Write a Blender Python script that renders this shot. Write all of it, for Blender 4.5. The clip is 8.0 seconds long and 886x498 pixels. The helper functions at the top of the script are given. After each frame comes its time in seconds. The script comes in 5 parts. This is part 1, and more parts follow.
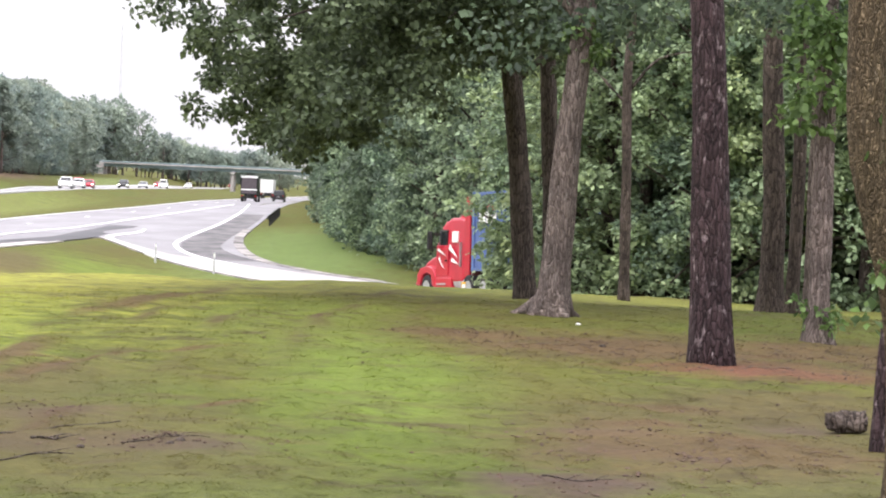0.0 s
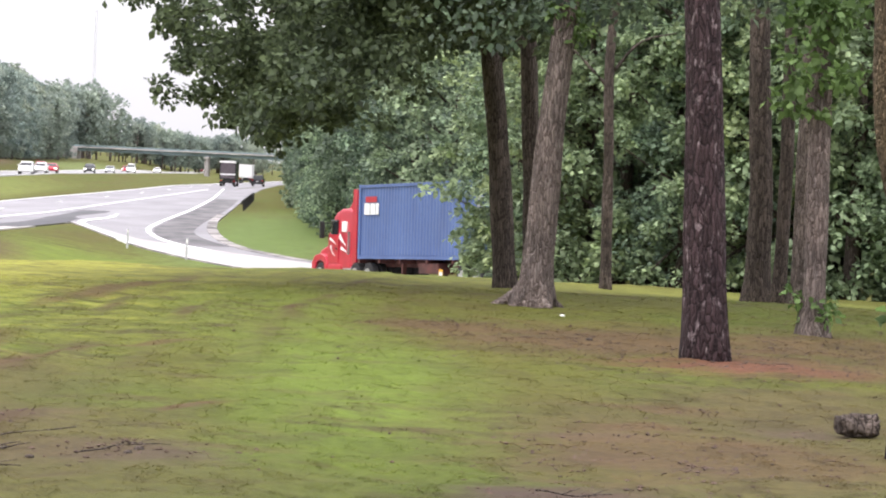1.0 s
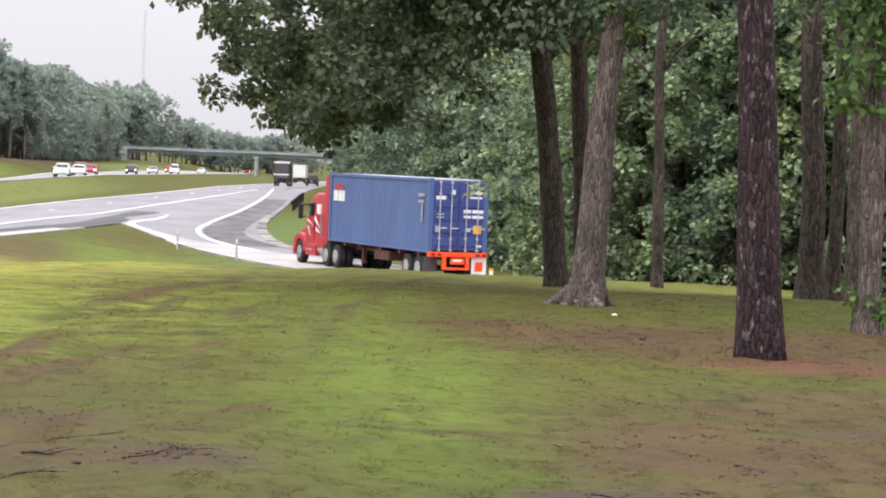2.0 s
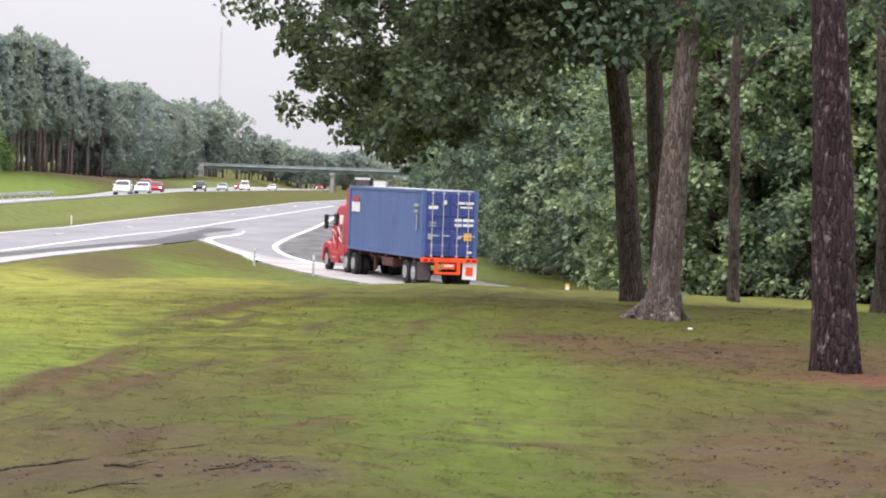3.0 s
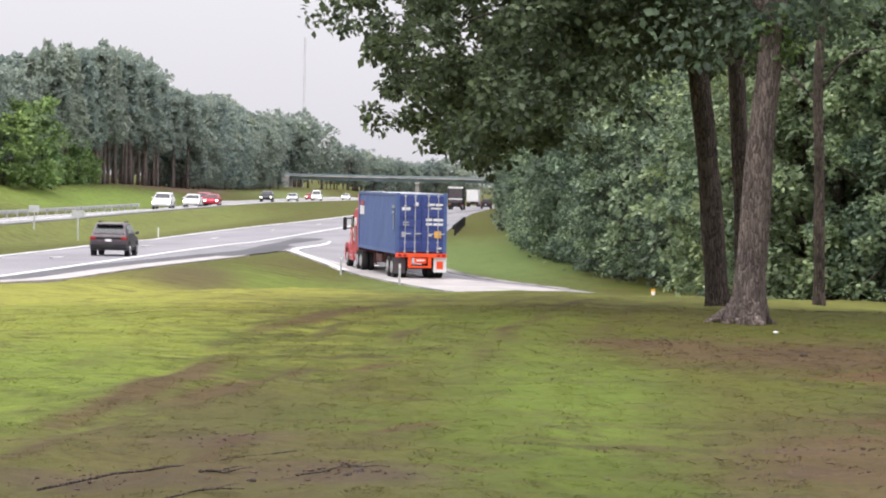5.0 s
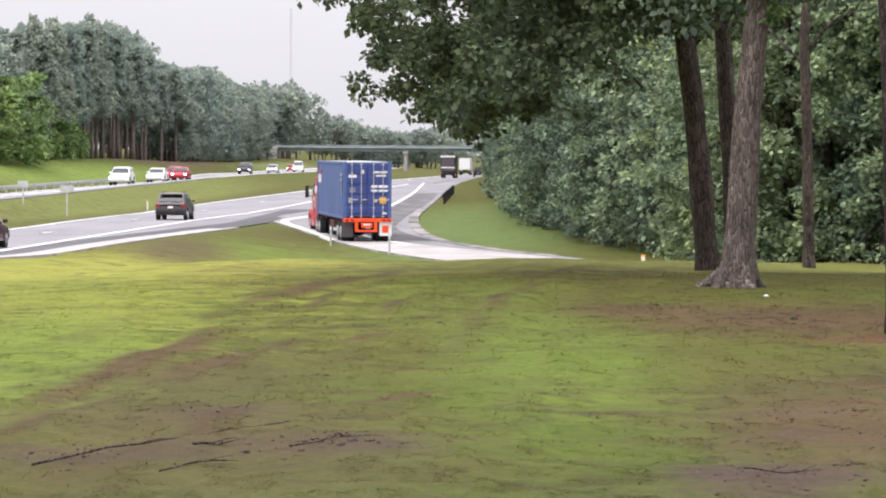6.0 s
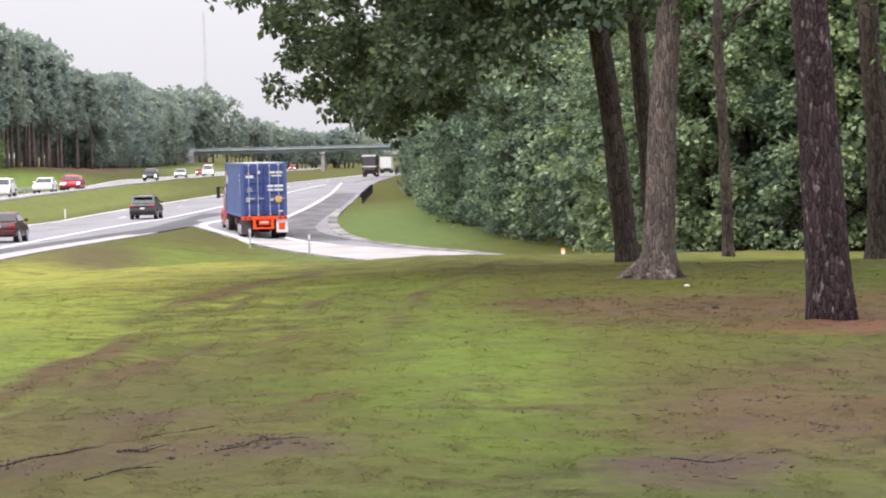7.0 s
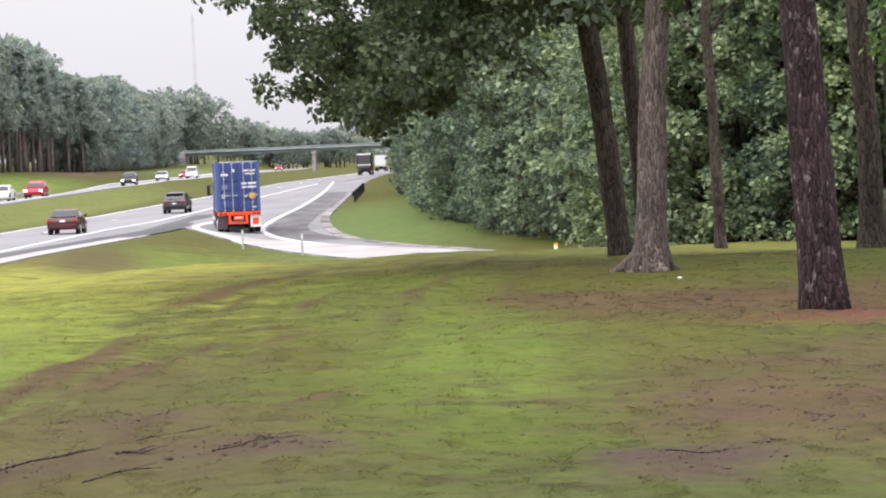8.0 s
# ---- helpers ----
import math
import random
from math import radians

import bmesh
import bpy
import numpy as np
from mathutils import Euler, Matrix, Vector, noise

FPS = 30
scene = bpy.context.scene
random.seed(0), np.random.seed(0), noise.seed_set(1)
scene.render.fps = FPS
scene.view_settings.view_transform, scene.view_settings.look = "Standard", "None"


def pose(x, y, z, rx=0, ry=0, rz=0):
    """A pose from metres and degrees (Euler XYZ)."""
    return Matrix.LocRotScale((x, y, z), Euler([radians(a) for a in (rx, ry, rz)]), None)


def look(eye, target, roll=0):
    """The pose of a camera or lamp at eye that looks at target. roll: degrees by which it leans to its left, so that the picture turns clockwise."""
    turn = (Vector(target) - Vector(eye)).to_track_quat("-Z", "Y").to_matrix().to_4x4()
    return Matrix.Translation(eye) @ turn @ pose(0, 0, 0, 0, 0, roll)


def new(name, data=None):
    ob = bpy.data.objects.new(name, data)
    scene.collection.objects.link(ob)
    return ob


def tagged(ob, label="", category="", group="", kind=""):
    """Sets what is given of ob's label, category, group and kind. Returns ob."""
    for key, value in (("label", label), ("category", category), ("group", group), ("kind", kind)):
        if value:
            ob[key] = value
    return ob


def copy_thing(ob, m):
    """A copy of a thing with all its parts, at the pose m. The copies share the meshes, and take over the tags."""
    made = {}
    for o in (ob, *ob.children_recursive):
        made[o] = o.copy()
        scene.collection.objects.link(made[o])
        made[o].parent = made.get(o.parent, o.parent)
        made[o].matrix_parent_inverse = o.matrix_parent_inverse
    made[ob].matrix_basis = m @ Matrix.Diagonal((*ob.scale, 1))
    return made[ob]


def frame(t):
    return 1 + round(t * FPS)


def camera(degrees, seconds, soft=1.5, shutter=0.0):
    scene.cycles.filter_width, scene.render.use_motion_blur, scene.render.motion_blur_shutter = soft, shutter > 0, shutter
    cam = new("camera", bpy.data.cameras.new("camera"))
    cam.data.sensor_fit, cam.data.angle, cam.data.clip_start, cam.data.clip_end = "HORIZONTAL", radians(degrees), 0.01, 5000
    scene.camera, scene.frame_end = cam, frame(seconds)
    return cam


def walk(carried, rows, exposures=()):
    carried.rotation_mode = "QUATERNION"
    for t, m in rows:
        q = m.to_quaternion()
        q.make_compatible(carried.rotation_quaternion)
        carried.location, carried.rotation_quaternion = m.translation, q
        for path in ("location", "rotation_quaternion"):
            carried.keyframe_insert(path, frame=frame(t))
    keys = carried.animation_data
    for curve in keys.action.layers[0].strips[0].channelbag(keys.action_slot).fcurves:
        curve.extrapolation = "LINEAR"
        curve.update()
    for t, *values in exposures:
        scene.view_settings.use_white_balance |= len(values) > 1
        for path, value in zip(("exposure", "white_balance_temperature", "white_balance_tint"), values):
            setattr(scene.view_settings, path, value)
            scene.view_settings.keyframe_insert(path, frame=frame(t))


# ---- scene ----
EYE = 4.75
# seconds, turn to the left, tilt, lean, metres forward
PATH = [
    (0.0, -2.057, -1.43, 2.578, -1.34),
    (0.2, -2.1, -1.499, 2.957, -1.02),
    (0.5, -2.459, -1.523, 3.188, -1.4),
    (0.7, -2.59, -1.53, 3.068, -1.12),
    (0.8, -2.606, -1.572, 2.956, -1.07),
    (1.0, -2.592, -1.712, 2.662, 0.18),
    (1.2, -2.369, -1.784, 2.599, 0.4),
    (2.3, -1.179, -1.756, 2.151, 0.56),
    (2.5, -0.835, -1.723, 2.113, 0.65),
    (3.0, -0.01, -1.52, 2.001, 0.27),
    (3.5, 0.778, -1.141, 1.913, 0.07),
    (4.0, 1.204, -0.841, 1.756, -0.02),
    (4.5, 1.648, -0.664, 1.547, -0.02),
    (4.7, 1.729, -0.938, 1.384, -0.05),
    (5.0, 1.739, -1.406, 1.24, -0.02),
    (5.2, 1.78, -1.586, 1.114, -0.03),
    (6.3, 1.186, -2.081, -0.09, -0.05),
    (6.5, 0.889, -2.069, -0.401, -0.03),
    (6.7, 0.536, -2.085, -0.803, -0.03),
    (7.0, -0.112, -2.091, -1.322, -0.01),
    (7.5, -0.163, -2.09, -1.913, -0.02),
    (8.0, -0.254, -2.153, -2.378, -0.09),
]


def view(turn, tilt, lean, forward):
    a, b = radians(turn), radians(tilt)
    eye = Vector((0, forward, EYE))
    way = Vector((-math.sin(a) * math.cos(b), math.cos(a) * math.cos(b), math.sin(b)))
    return look(eye, eye + way * 10, lean)


cam = camera(17.92, 8.0, soft=2.0)
walk(cam, [(t, view(*r)) for t, *r in PATH],
     [(0.0, 0.54), (0.8, 0.52), (1.2, 0.4), (2.3, 0.18), (3.0, 0.16), (4.5, 0.08), (5.2, 0.12), (6.3, 0.19), (8.0, 0.2)])

# ---- light ----
world = bpy.data.worlds.new("overcast_sky")
scene.world = world
world.use_nodes = True
wn, wl = world.node_tree.nodes, world.node_tree.links
wn.clear()
sky = wn.new("ShaderNodeTexSky")
sky.sky_type, sky.sun_disc = "NISHITA", False
sky.sun_elevation, sky.sun_rotation = radians(59), radians(217)
sky.air_density, sky.dust_density = 1.0, 4.0
cloud = wn.new("ShaderNodeTexNoise")
cloud.inputs["Scale"].default_value, cloud.inputs["Detail"].default_value = 2.2, 5.0
geo = wn.new("ShaderNodeTexCoord")
sep = wn.new("ShaderNodeSeparateXYZ")
wl.new(geo.outputs["Generated"], sep.inputs[0])
wl.new(geo.outputs["Generated"], cloud.inputs["Vector"])
# an overcast dome: the zenith over three times as bright as the horizon
up = wn.new("ShaderNodeMapRange")
up.inputs["From Min"].default_value, up.inputs["From Max"].default_value = 0.0, 1.0
up.inputs["To Min"].default_value, up.inputs["To Max"].default_value = 0.81, 2.9
wl.new(sep.outputs["Z"], up.inputs["Value"])
vary = wn.new("ShaderNodeMapRange")
vary.inputs["To Min"].default_value, vary.inputs["To Max"].default_value = 0.88, 1.12
wl.new(cloud.outputs["Fac"], vary.inputs["Value"])
mul = wn.new("ShaderNodeMath")
mul.operation = "MULTIPLY"
wl.new(up.outputs[0], mul.inputs[0])
wl.new(vary.outputs[0], mul.inputs[1])
tint = wn.new("ShaderNodeVectorMath")
tint.operation = "SCALE"
tint.inputs[0].default_value = (0.955, 0.93, 1.0)
wl.new(mul.outputs[0], tint.inputs["Scale"])
bg_cloud = wn.new("ShaderNodeBackground")
wl.new(tint.outputs[0], bg_cloud.inputs["Color"])
bg_sky = wn.new("ShaderNodeBackground")
bg_sky.inputs["Strength"].default_value = 0.1
wl.new(sky.outputs[0], bg_sky.inputs["Color"])
mix_sky = wn.new("ShaderNodeMixShader")
mix_sky.inputs[0].default_value = 0.9
wl.new(bg_sky.outputs[0], mix_sky.inputs[1])
wl.new(bg_cloud.outputs[0], mix_sky.inputs[2])
w_out = wn.new("ShaderNodeOutputWorld")
wl.new(mix_sky.outputs[0], w_out.inputs["Surface"])

sun_data = bpy.data.lights.new("sun", "SUN")
sun_data.energy, sun_data.angle, sun_data.color = 2.1, radians(60), (1.0, 0.96, 0.91)
sun = new("sun", sun_data)
sun.matrix_world = look((-32, -42, 88), (0, 0, 0))

# ---- materials ----
MATS = {}


def node_mat(name, rough=0.8, metal=0.0, spec=0.3):
    m = bpy.data.materials.new(name)
    m.use_nodes = True
    nt = m.node_tree
    b = nt.nodes["Principled BSDF"]
    b.inputs["Roughness"].default_value = rough
    b.inputs["Metallic"].default_value = metal
    b.inputs["Specular IOR Level"].default_value = spec
    MATS[name] = m
    return m, nt, b


def noise_node(nt, scale, detail=4.0, stretch=None, rough=0.55):
    tc = nt.nodes.new("ShaderNodeTexCoord")
    n = nt.nodes.new("ShaderNodeTexNoise")
    n.inputs["Scale"].default_value, n.inputs["Detail"].default_value = scale, detail
    n.inputs["Roughness"].default_value = rough
    if stretch:
        mp = nt.nodes.new("ShaderNodeMapping")
        mp.inputs["Scale"].default_value = stretch
        nt.links.new(tc.outputs["Object"], mp.inputs["Vector"])
        nt.links.new(mp.outputs[0], n.inputs["Vector"])
    else:
        nt.links.new(tc.outputs["Object"], n.inputs["Vector"])
    return n


def ramp(nt, fac, stops):
    r = nt.nodes.new("ShaderNodeValToRGB")
    el = r.color_ramp.elements
    while len(el) < len(stops):
        el.new(0.5)
    for e, (p, c) in zip(el, stops):
        e.position, e.color = p, (*c, 1)
    nt.links.new(fac, r.inputs["Fac"])
    return r


def mixc(nt, fac, a, b, mode="MIX"):
    m = nt.nodes.new("ShaderNodeMix")
    m.data_type, m.blend_type = "RGBA", mode
    for sock, v in ((m.inputs[0], fac), (m.inputs[6], a), (m.inputs[7], b)):
        if isinstance(v, (int, float)):
            sock.default_value = v
        elif isinstance(v, tuple):
            sock.default_value = (*v, 1)
        else:
            nt.links.new(v, sock)
    return m.outputs[2]


def bump(nt, b, height, strength=0.3, dist=0.02):
    n = nt.nodes.new("ShaderNodeBump")
    n.inputs["Strength"].default_value, n.inputs["Distance"].default_value = strength, dist
    nt.links.new(height, n.inputs["Height"])
    nt.links.new(n.outputs[0], b.inputs["Normal"])


def two_scale(name, c1, c2, scale=3.0, fine=40.0, rough=0.8, metal=0.0, spec=0.3, bump_s=0.2, dist=0.01, stretch=None, dirt=None):
    """A surface with broad stains and fine grain between two colours."""
    m, nt, b = node_mat(name, rough, metal, spec)
    n1 = noise_node(nt, scale, 5, stretch)
    n2 = noise_node(nt, fine, 4, stretch)
    r1 = ramp(nt, n1.outputs["Fac"], [(0.32, c1), (0.68, c2)])
    r2 = ramp(nt, n2.outputs["Fac"], [(0.3, (0.75, 0.75, 0.75)), (0.7, (1.15, 1.15, 1.15))])
    col = mixc(nt, 0.6, r1.outputs[0], r2.outputs[0], "MULTIPLY")
    if dirt:
        n3 = noise_node(nt, scale * 0.5, 6)
        r3 = ramp(nt, n3.outputs["Fac"], [(0.55, (0, 0, 0)), (0.75, (0.7, 0.7, 0.7))])
        col = mixc(nt, r3.outputs[0], col, dirt)
    nt.links.new(col, b.inputs["Base Color"])
    bump(nt, b, n2.outputs["Fac"], bump_s, dist)
    return m


def bark_mat(name, crack, plate, pale, scale, stretch):
    """Bark: upright plates between dark cracks, with pale flecks and broad stains."""
    m, nt, b = node_mat(name, 0.95, 0.0, 0.2)
    tc = nt.nodes.new("ShaderNodeTexCoord")
    mp = nt.nodes.new("ShaderNodeMapping")
    mp.inputs["Scale"].default_value = (1, 1, stretch)
    nt.links.new(tc.outputs["Object"], mp.inputs["Vector"])
    wob = noise_node(nt, 9.0, 3)
    add = nt.nodes.new("ShaderNodeVectorMath")
    add.operation = "MULTIPLY_ADD"
    add.inputs[1].default_value = (0.05, 0.05, 0.05)
    nt.links.new(wob.outputs["Color"], add.inputs[0])
    nt.links.new(mp.outputs[0], add.inputs[2])
    v = nt.nodes.new("ShaderNodeTexVoronoi")
    v.feature = "DISTANCE_TO_EDGE"
    v.inputs["Scale"].default_value = scale
    nt.links.new(add.outputs[0], v.inputs["Vector"])
    cell = nt.nodes.new("ShaderNodeTexVoronoi")
    cell.inputs["Scale"].default_value = scale
    nt.links.new(add.outputs[0], cell.inputs["Vector"])
    plates = ramp(nt, v.outputs["Distance"], [(0.0, crack), (0.12, plate), (1.0, plate)])
    sep = nt.nodes.new("ShaderNodeSeparateColor")
    nt.links.new(cell.outputs["Color"], sep.inputs[0])
    tone = ramp(nt, sep.outputs[0], [(0.1, (0.65, 0.65, 0.65)), (0.9, (1.4, 1.4, 1.4))])
    col = mixc(nt, 0.85, plates.outputs[0], tone.outputs[0], "MULTIPLY")
    fl = noise_node(nt, 16.0, 5, (1, 1, 0.35), 0.7)
    fr = ramp(nt, fl.outputs["Fac"], [(0.57, (0, 0, 0)), (0.7, (0.8, 0.8, 0.8))])
    col = mixc(nt, fr.outputs[0], col, pale)
    st = noise_node(nt, 1.6, 4)
    sr = ramp(nt, st.outputs["Fac"], [(0.3, (0.7, 0.7, 0.72)), (0.7, (1.2, 1.18, 1.15))])
    col = mixc(nt, 0.8, col, sr.outputs[0], "MULTIPLY")
    nt.links.new(col, b.inputs["Base Color"])
    bump(nt, b, v.outputs["Distance"], 1.0, 0.06)
    return m


def leaf_mat(name, dark, light, scale=0.35):
    """Foliage: each leaf its own tint, with paler and darker masses."""
    m, nt, b = node_mat(name, 0.55, 0.0, 0.35)
    g = nt.nodes.new("ShaderNodeNewGeometry")
    oi = nt.nodes.new("ShaderNodeObjectInfo")
    r = ramp(nt, g.outputs["Random Per Island"], [(0.0, dark), (0.75, light), (1.0, tuple(min(1, c * 1.5) for c in light))])
    n = noise_node(nt, scale, 3)
    r2 = ramp(nt, n.outputs["Fac"], [(0.3, (0.65, 0.7, 0.72)), (0.7, (1.2, 1.2, 1.0))])
    col = mixc(nt, 0.8, r.outputs[0], r2.outputs[0], "MULTIPLY")
    r3 = ramp(nt, oi.outputs["Random"], [(0.0, (0.78, 0.86, 0.88)), (1.0, (1.2, 1.12, 0.95))])
    col = mixc(nt, 0.7, col, r3.outputs[0], "MULTIPLY")
    nt.links.new(col, b.inputs["Base Color"])
    b.inputs["Transmission Weight"].default_value = 0.0
    tr = nt.nodes.new("ShaderNodeBsdfTranslucent")
    nt.links.new(col, tr.inputs["Color"])
    ms = nt.nodes.new("ShaderNodeMixShader")
    ms.inputs[0].default_value = 0.45
    nt.links.new(b.outputs[0], ms.inputs[1])
    nt.links.new(tr.outputs[0], ms.inputs[2])
    nt.links.new(ms.outputs[0], nt.nodes["Material Output"].inputs["Surface"])
    return m


def glass_mat(name, tint_c):
    m, nt, b = node_mat(name, 0.08, 0.0, 0.6)
    n = noise_node(nt, 3.0, 2)
    r = ramp(nt, n.outputs["Fac"], [(0.3, tint_c), (0.7, tuple(c * 1.6 for c in tint_c))])
    nt.links.new(r.outputs[0], b.inputs["Base Color"])
    return m


def lamp_mat(name, c, power):
    m, nt, b = node_mat(name, 0.2)
    b.inputs["Base Color"].default_value = (*c, 1)
    b.inputs["Emission Color"].default_value = (*c, 1)
    b.inputs["Emission Strength"].default_value = power
    return m


def grass_mat(name="lawn", rough=0.9):
    m, nt, b = node_mat(name, rough, 0.0, 0.15)
    big = noise_node(nt, 0.22, 5, (1.0, 0.4, 1.0))
    mid = noise_node(nt, 1.1, 6, (0.7, 0.7, 1.0), 0.7)
    fine = noise_node(nt, 11.0, 6, (1.0, 0.6, 1.0), 0.75)
    streak = noise_node(nt, 1.3, 7, (0.5, 0.9, 1.0), 0.75)
    base = ramp(nt, big.outputs["Fac"], [(0.32, (0.085, 0.075, 0.019)), (0.5, (0.084, 0.088, 0.016)), (0.66, (0.073, 0.094, 0.014))])
    col = base.outputs[0]
    # greener and barer places: x, y, half width, half length, turn, colour, strength
    for px, py, wx, wy, turn, c, amount in PATCHES:
        tc = nt.nodes.new("ShaderNodeTexCoord")
        mp = nt.nodes.new("ShaderNodeMapping")
        a = radians(-turn)
        mp.inputs["Rotation"].default_value = (0, 0, a)
        mp.inputs["Location"].default_value = (-(px * math.cos(a) - py * math.sin(a)), -(px * math.sin(a) + py * math.cos(a)), 0)
        nt.links.new(tc.outputs["Object"], mp.inputs["Vector"])
        mq = nt.nodes.new("ShaderNodeMapping")
        mq.inputs["Scale"].default_value = (1 / wx, 1 / wy, 0)
        nt.links.new(mp.outputs[0], mq.inputs["Vector"])
        ln = nt.nodes.new("ShaderNodeVectorMath")
        ln.operation = "LENGTH"
        nt.links.new(mq.outputs[0], ln.inputs[0])
        ma = nt.nodes.new("ShaderNodeMath")
        ma.operation, ma.inputs[1].default_value = "MULTIPLY_ADD", 2.2
        nt.links.new((streak if c is not GREEN else big).outputs["Fac"], ma.inputs[0])
        nt.links.new(ln.outputs["Value"], ma.inputs[2])
        mr = nt.nodes.new("ShaderNodeMapRange")
        mr.inputs["From Min"].default_value, mr.inputs["From Max"].default_value = 1.55, 2.25 if c is not GREEN else 2.5
        mr.inputs["To Min"].default_value, mr.inputs["To Max"].default_value = amount, 0.0
        nt.links.new(ma.outputs[0], mr.inputs["Value"])
        col = mixc(nt, mr.outputs[0], col, c)
    br = ramp(nt, streak.outputs["Fac"], [(0.54, (0, 0, 0)), (0.68, (0.7, 0.7, 0.7))])
    col = mixc(nt, br.outputs[0], col, (0.07, 0.05, 0.025))
    # small dead tufts and thatch, in drifts; shade between them painted into the colour
    tuft = noise_node(nt, 2.3, 8, (0.75, 1.0, 1.0), 0.72)
    drift = noise_node(nt, 0.33, 3)
    tr1 = ramp(nt, tuft.outputs["Fac"], [(0.53, (0, 0, 0)), (0.58, (1, 1, 1))])
    dr1 = ramp(nt, drift.outputs["Fac"], [(0.4, (0.08, 0.08, 0.08)), (0.62, (0.6, 0.6, 0.6))])
    both = mixc(nt, 1.0, tr1.outputs[0], dr1.outputs[0], "MULTIPLY")
    col = mixc(nt, both, col, (0.05, 0.037, 0.019))
    # worn edges of the low steps on the shoulder of the hill
    at = nt.nodes.new("ShaderNodeAttribute")
    at.attribute_name = "bare"
    am = nt.nodes.new("ShaderNodeMath")
    am.operation = "MULTIPLY"
    ar = ramp(nt, mid.outputs["Fac"], [(0.36, (0, 0, 0)), (0.55, (1, 1, 1))])
    nt.links.new(at.outputs["Fac"], am.inputs[0])
    nt.links.new(ar.outputs[0], am.inputs[1])
    col = mixc(nt, am.outputs[0], col, (0.06, 0.036, 0.02))
    m2 = ramp(nt, mid.outputs["Fac"], [(0.3, (0.74, 0.73, 0.72)), (0.7, (1.2, 1.19, 1.12))])
    col = mixc(nt, 0.8, col, m2.outputs[0], "MULTIPLY")
    f2 = ramp(nt, fine.outputs["Fac"], [(0.3, (0.68, 0.68, 0.68)), (0.7, (1.25, 1.25, 1.22))])
    col = mixc(nt, 0.8, col, f2.outputs[0], "MULTIPLY")
    if name != "lawn":
        g = nt.nodes.new("ShaderNodeNewGeometry")
        r = ramp(nt, g.outputs["Random Per Island"], [(0.0, (0.95, 0.93, 0.78)), (0.6, (1.22, 1.2, 1.0)), (1.0, (1.6, 1.52, 1.2))])
        col = mixc(nt, 0.8, col, r.outputs[0], "MULTIPLY")
    nt.links.new(col, b.inputs["Base Color"])
    if name == "lawn":
        bump(nt, b, fine.outputs["Fac"], 0.7, 0.05)
        return m
    tr = nt.nodes.new("ShaderNodeBsdfTranslucent")
    nt.links.new(col, tr.inputs["Color"])
    ms = nt.nodes.new("ShaderNodeMixShader")
    ms.inputs[0].default_value = 0.45
    nt.links.new(b.outputs[0], ms.inputs[1])
    nt.links.new(tr.outputs[0], ms.inputs[2])
    nt.links.new(ms.outputs[0], nt.nodes["Material Output"].inputs["Surface"])
    return m


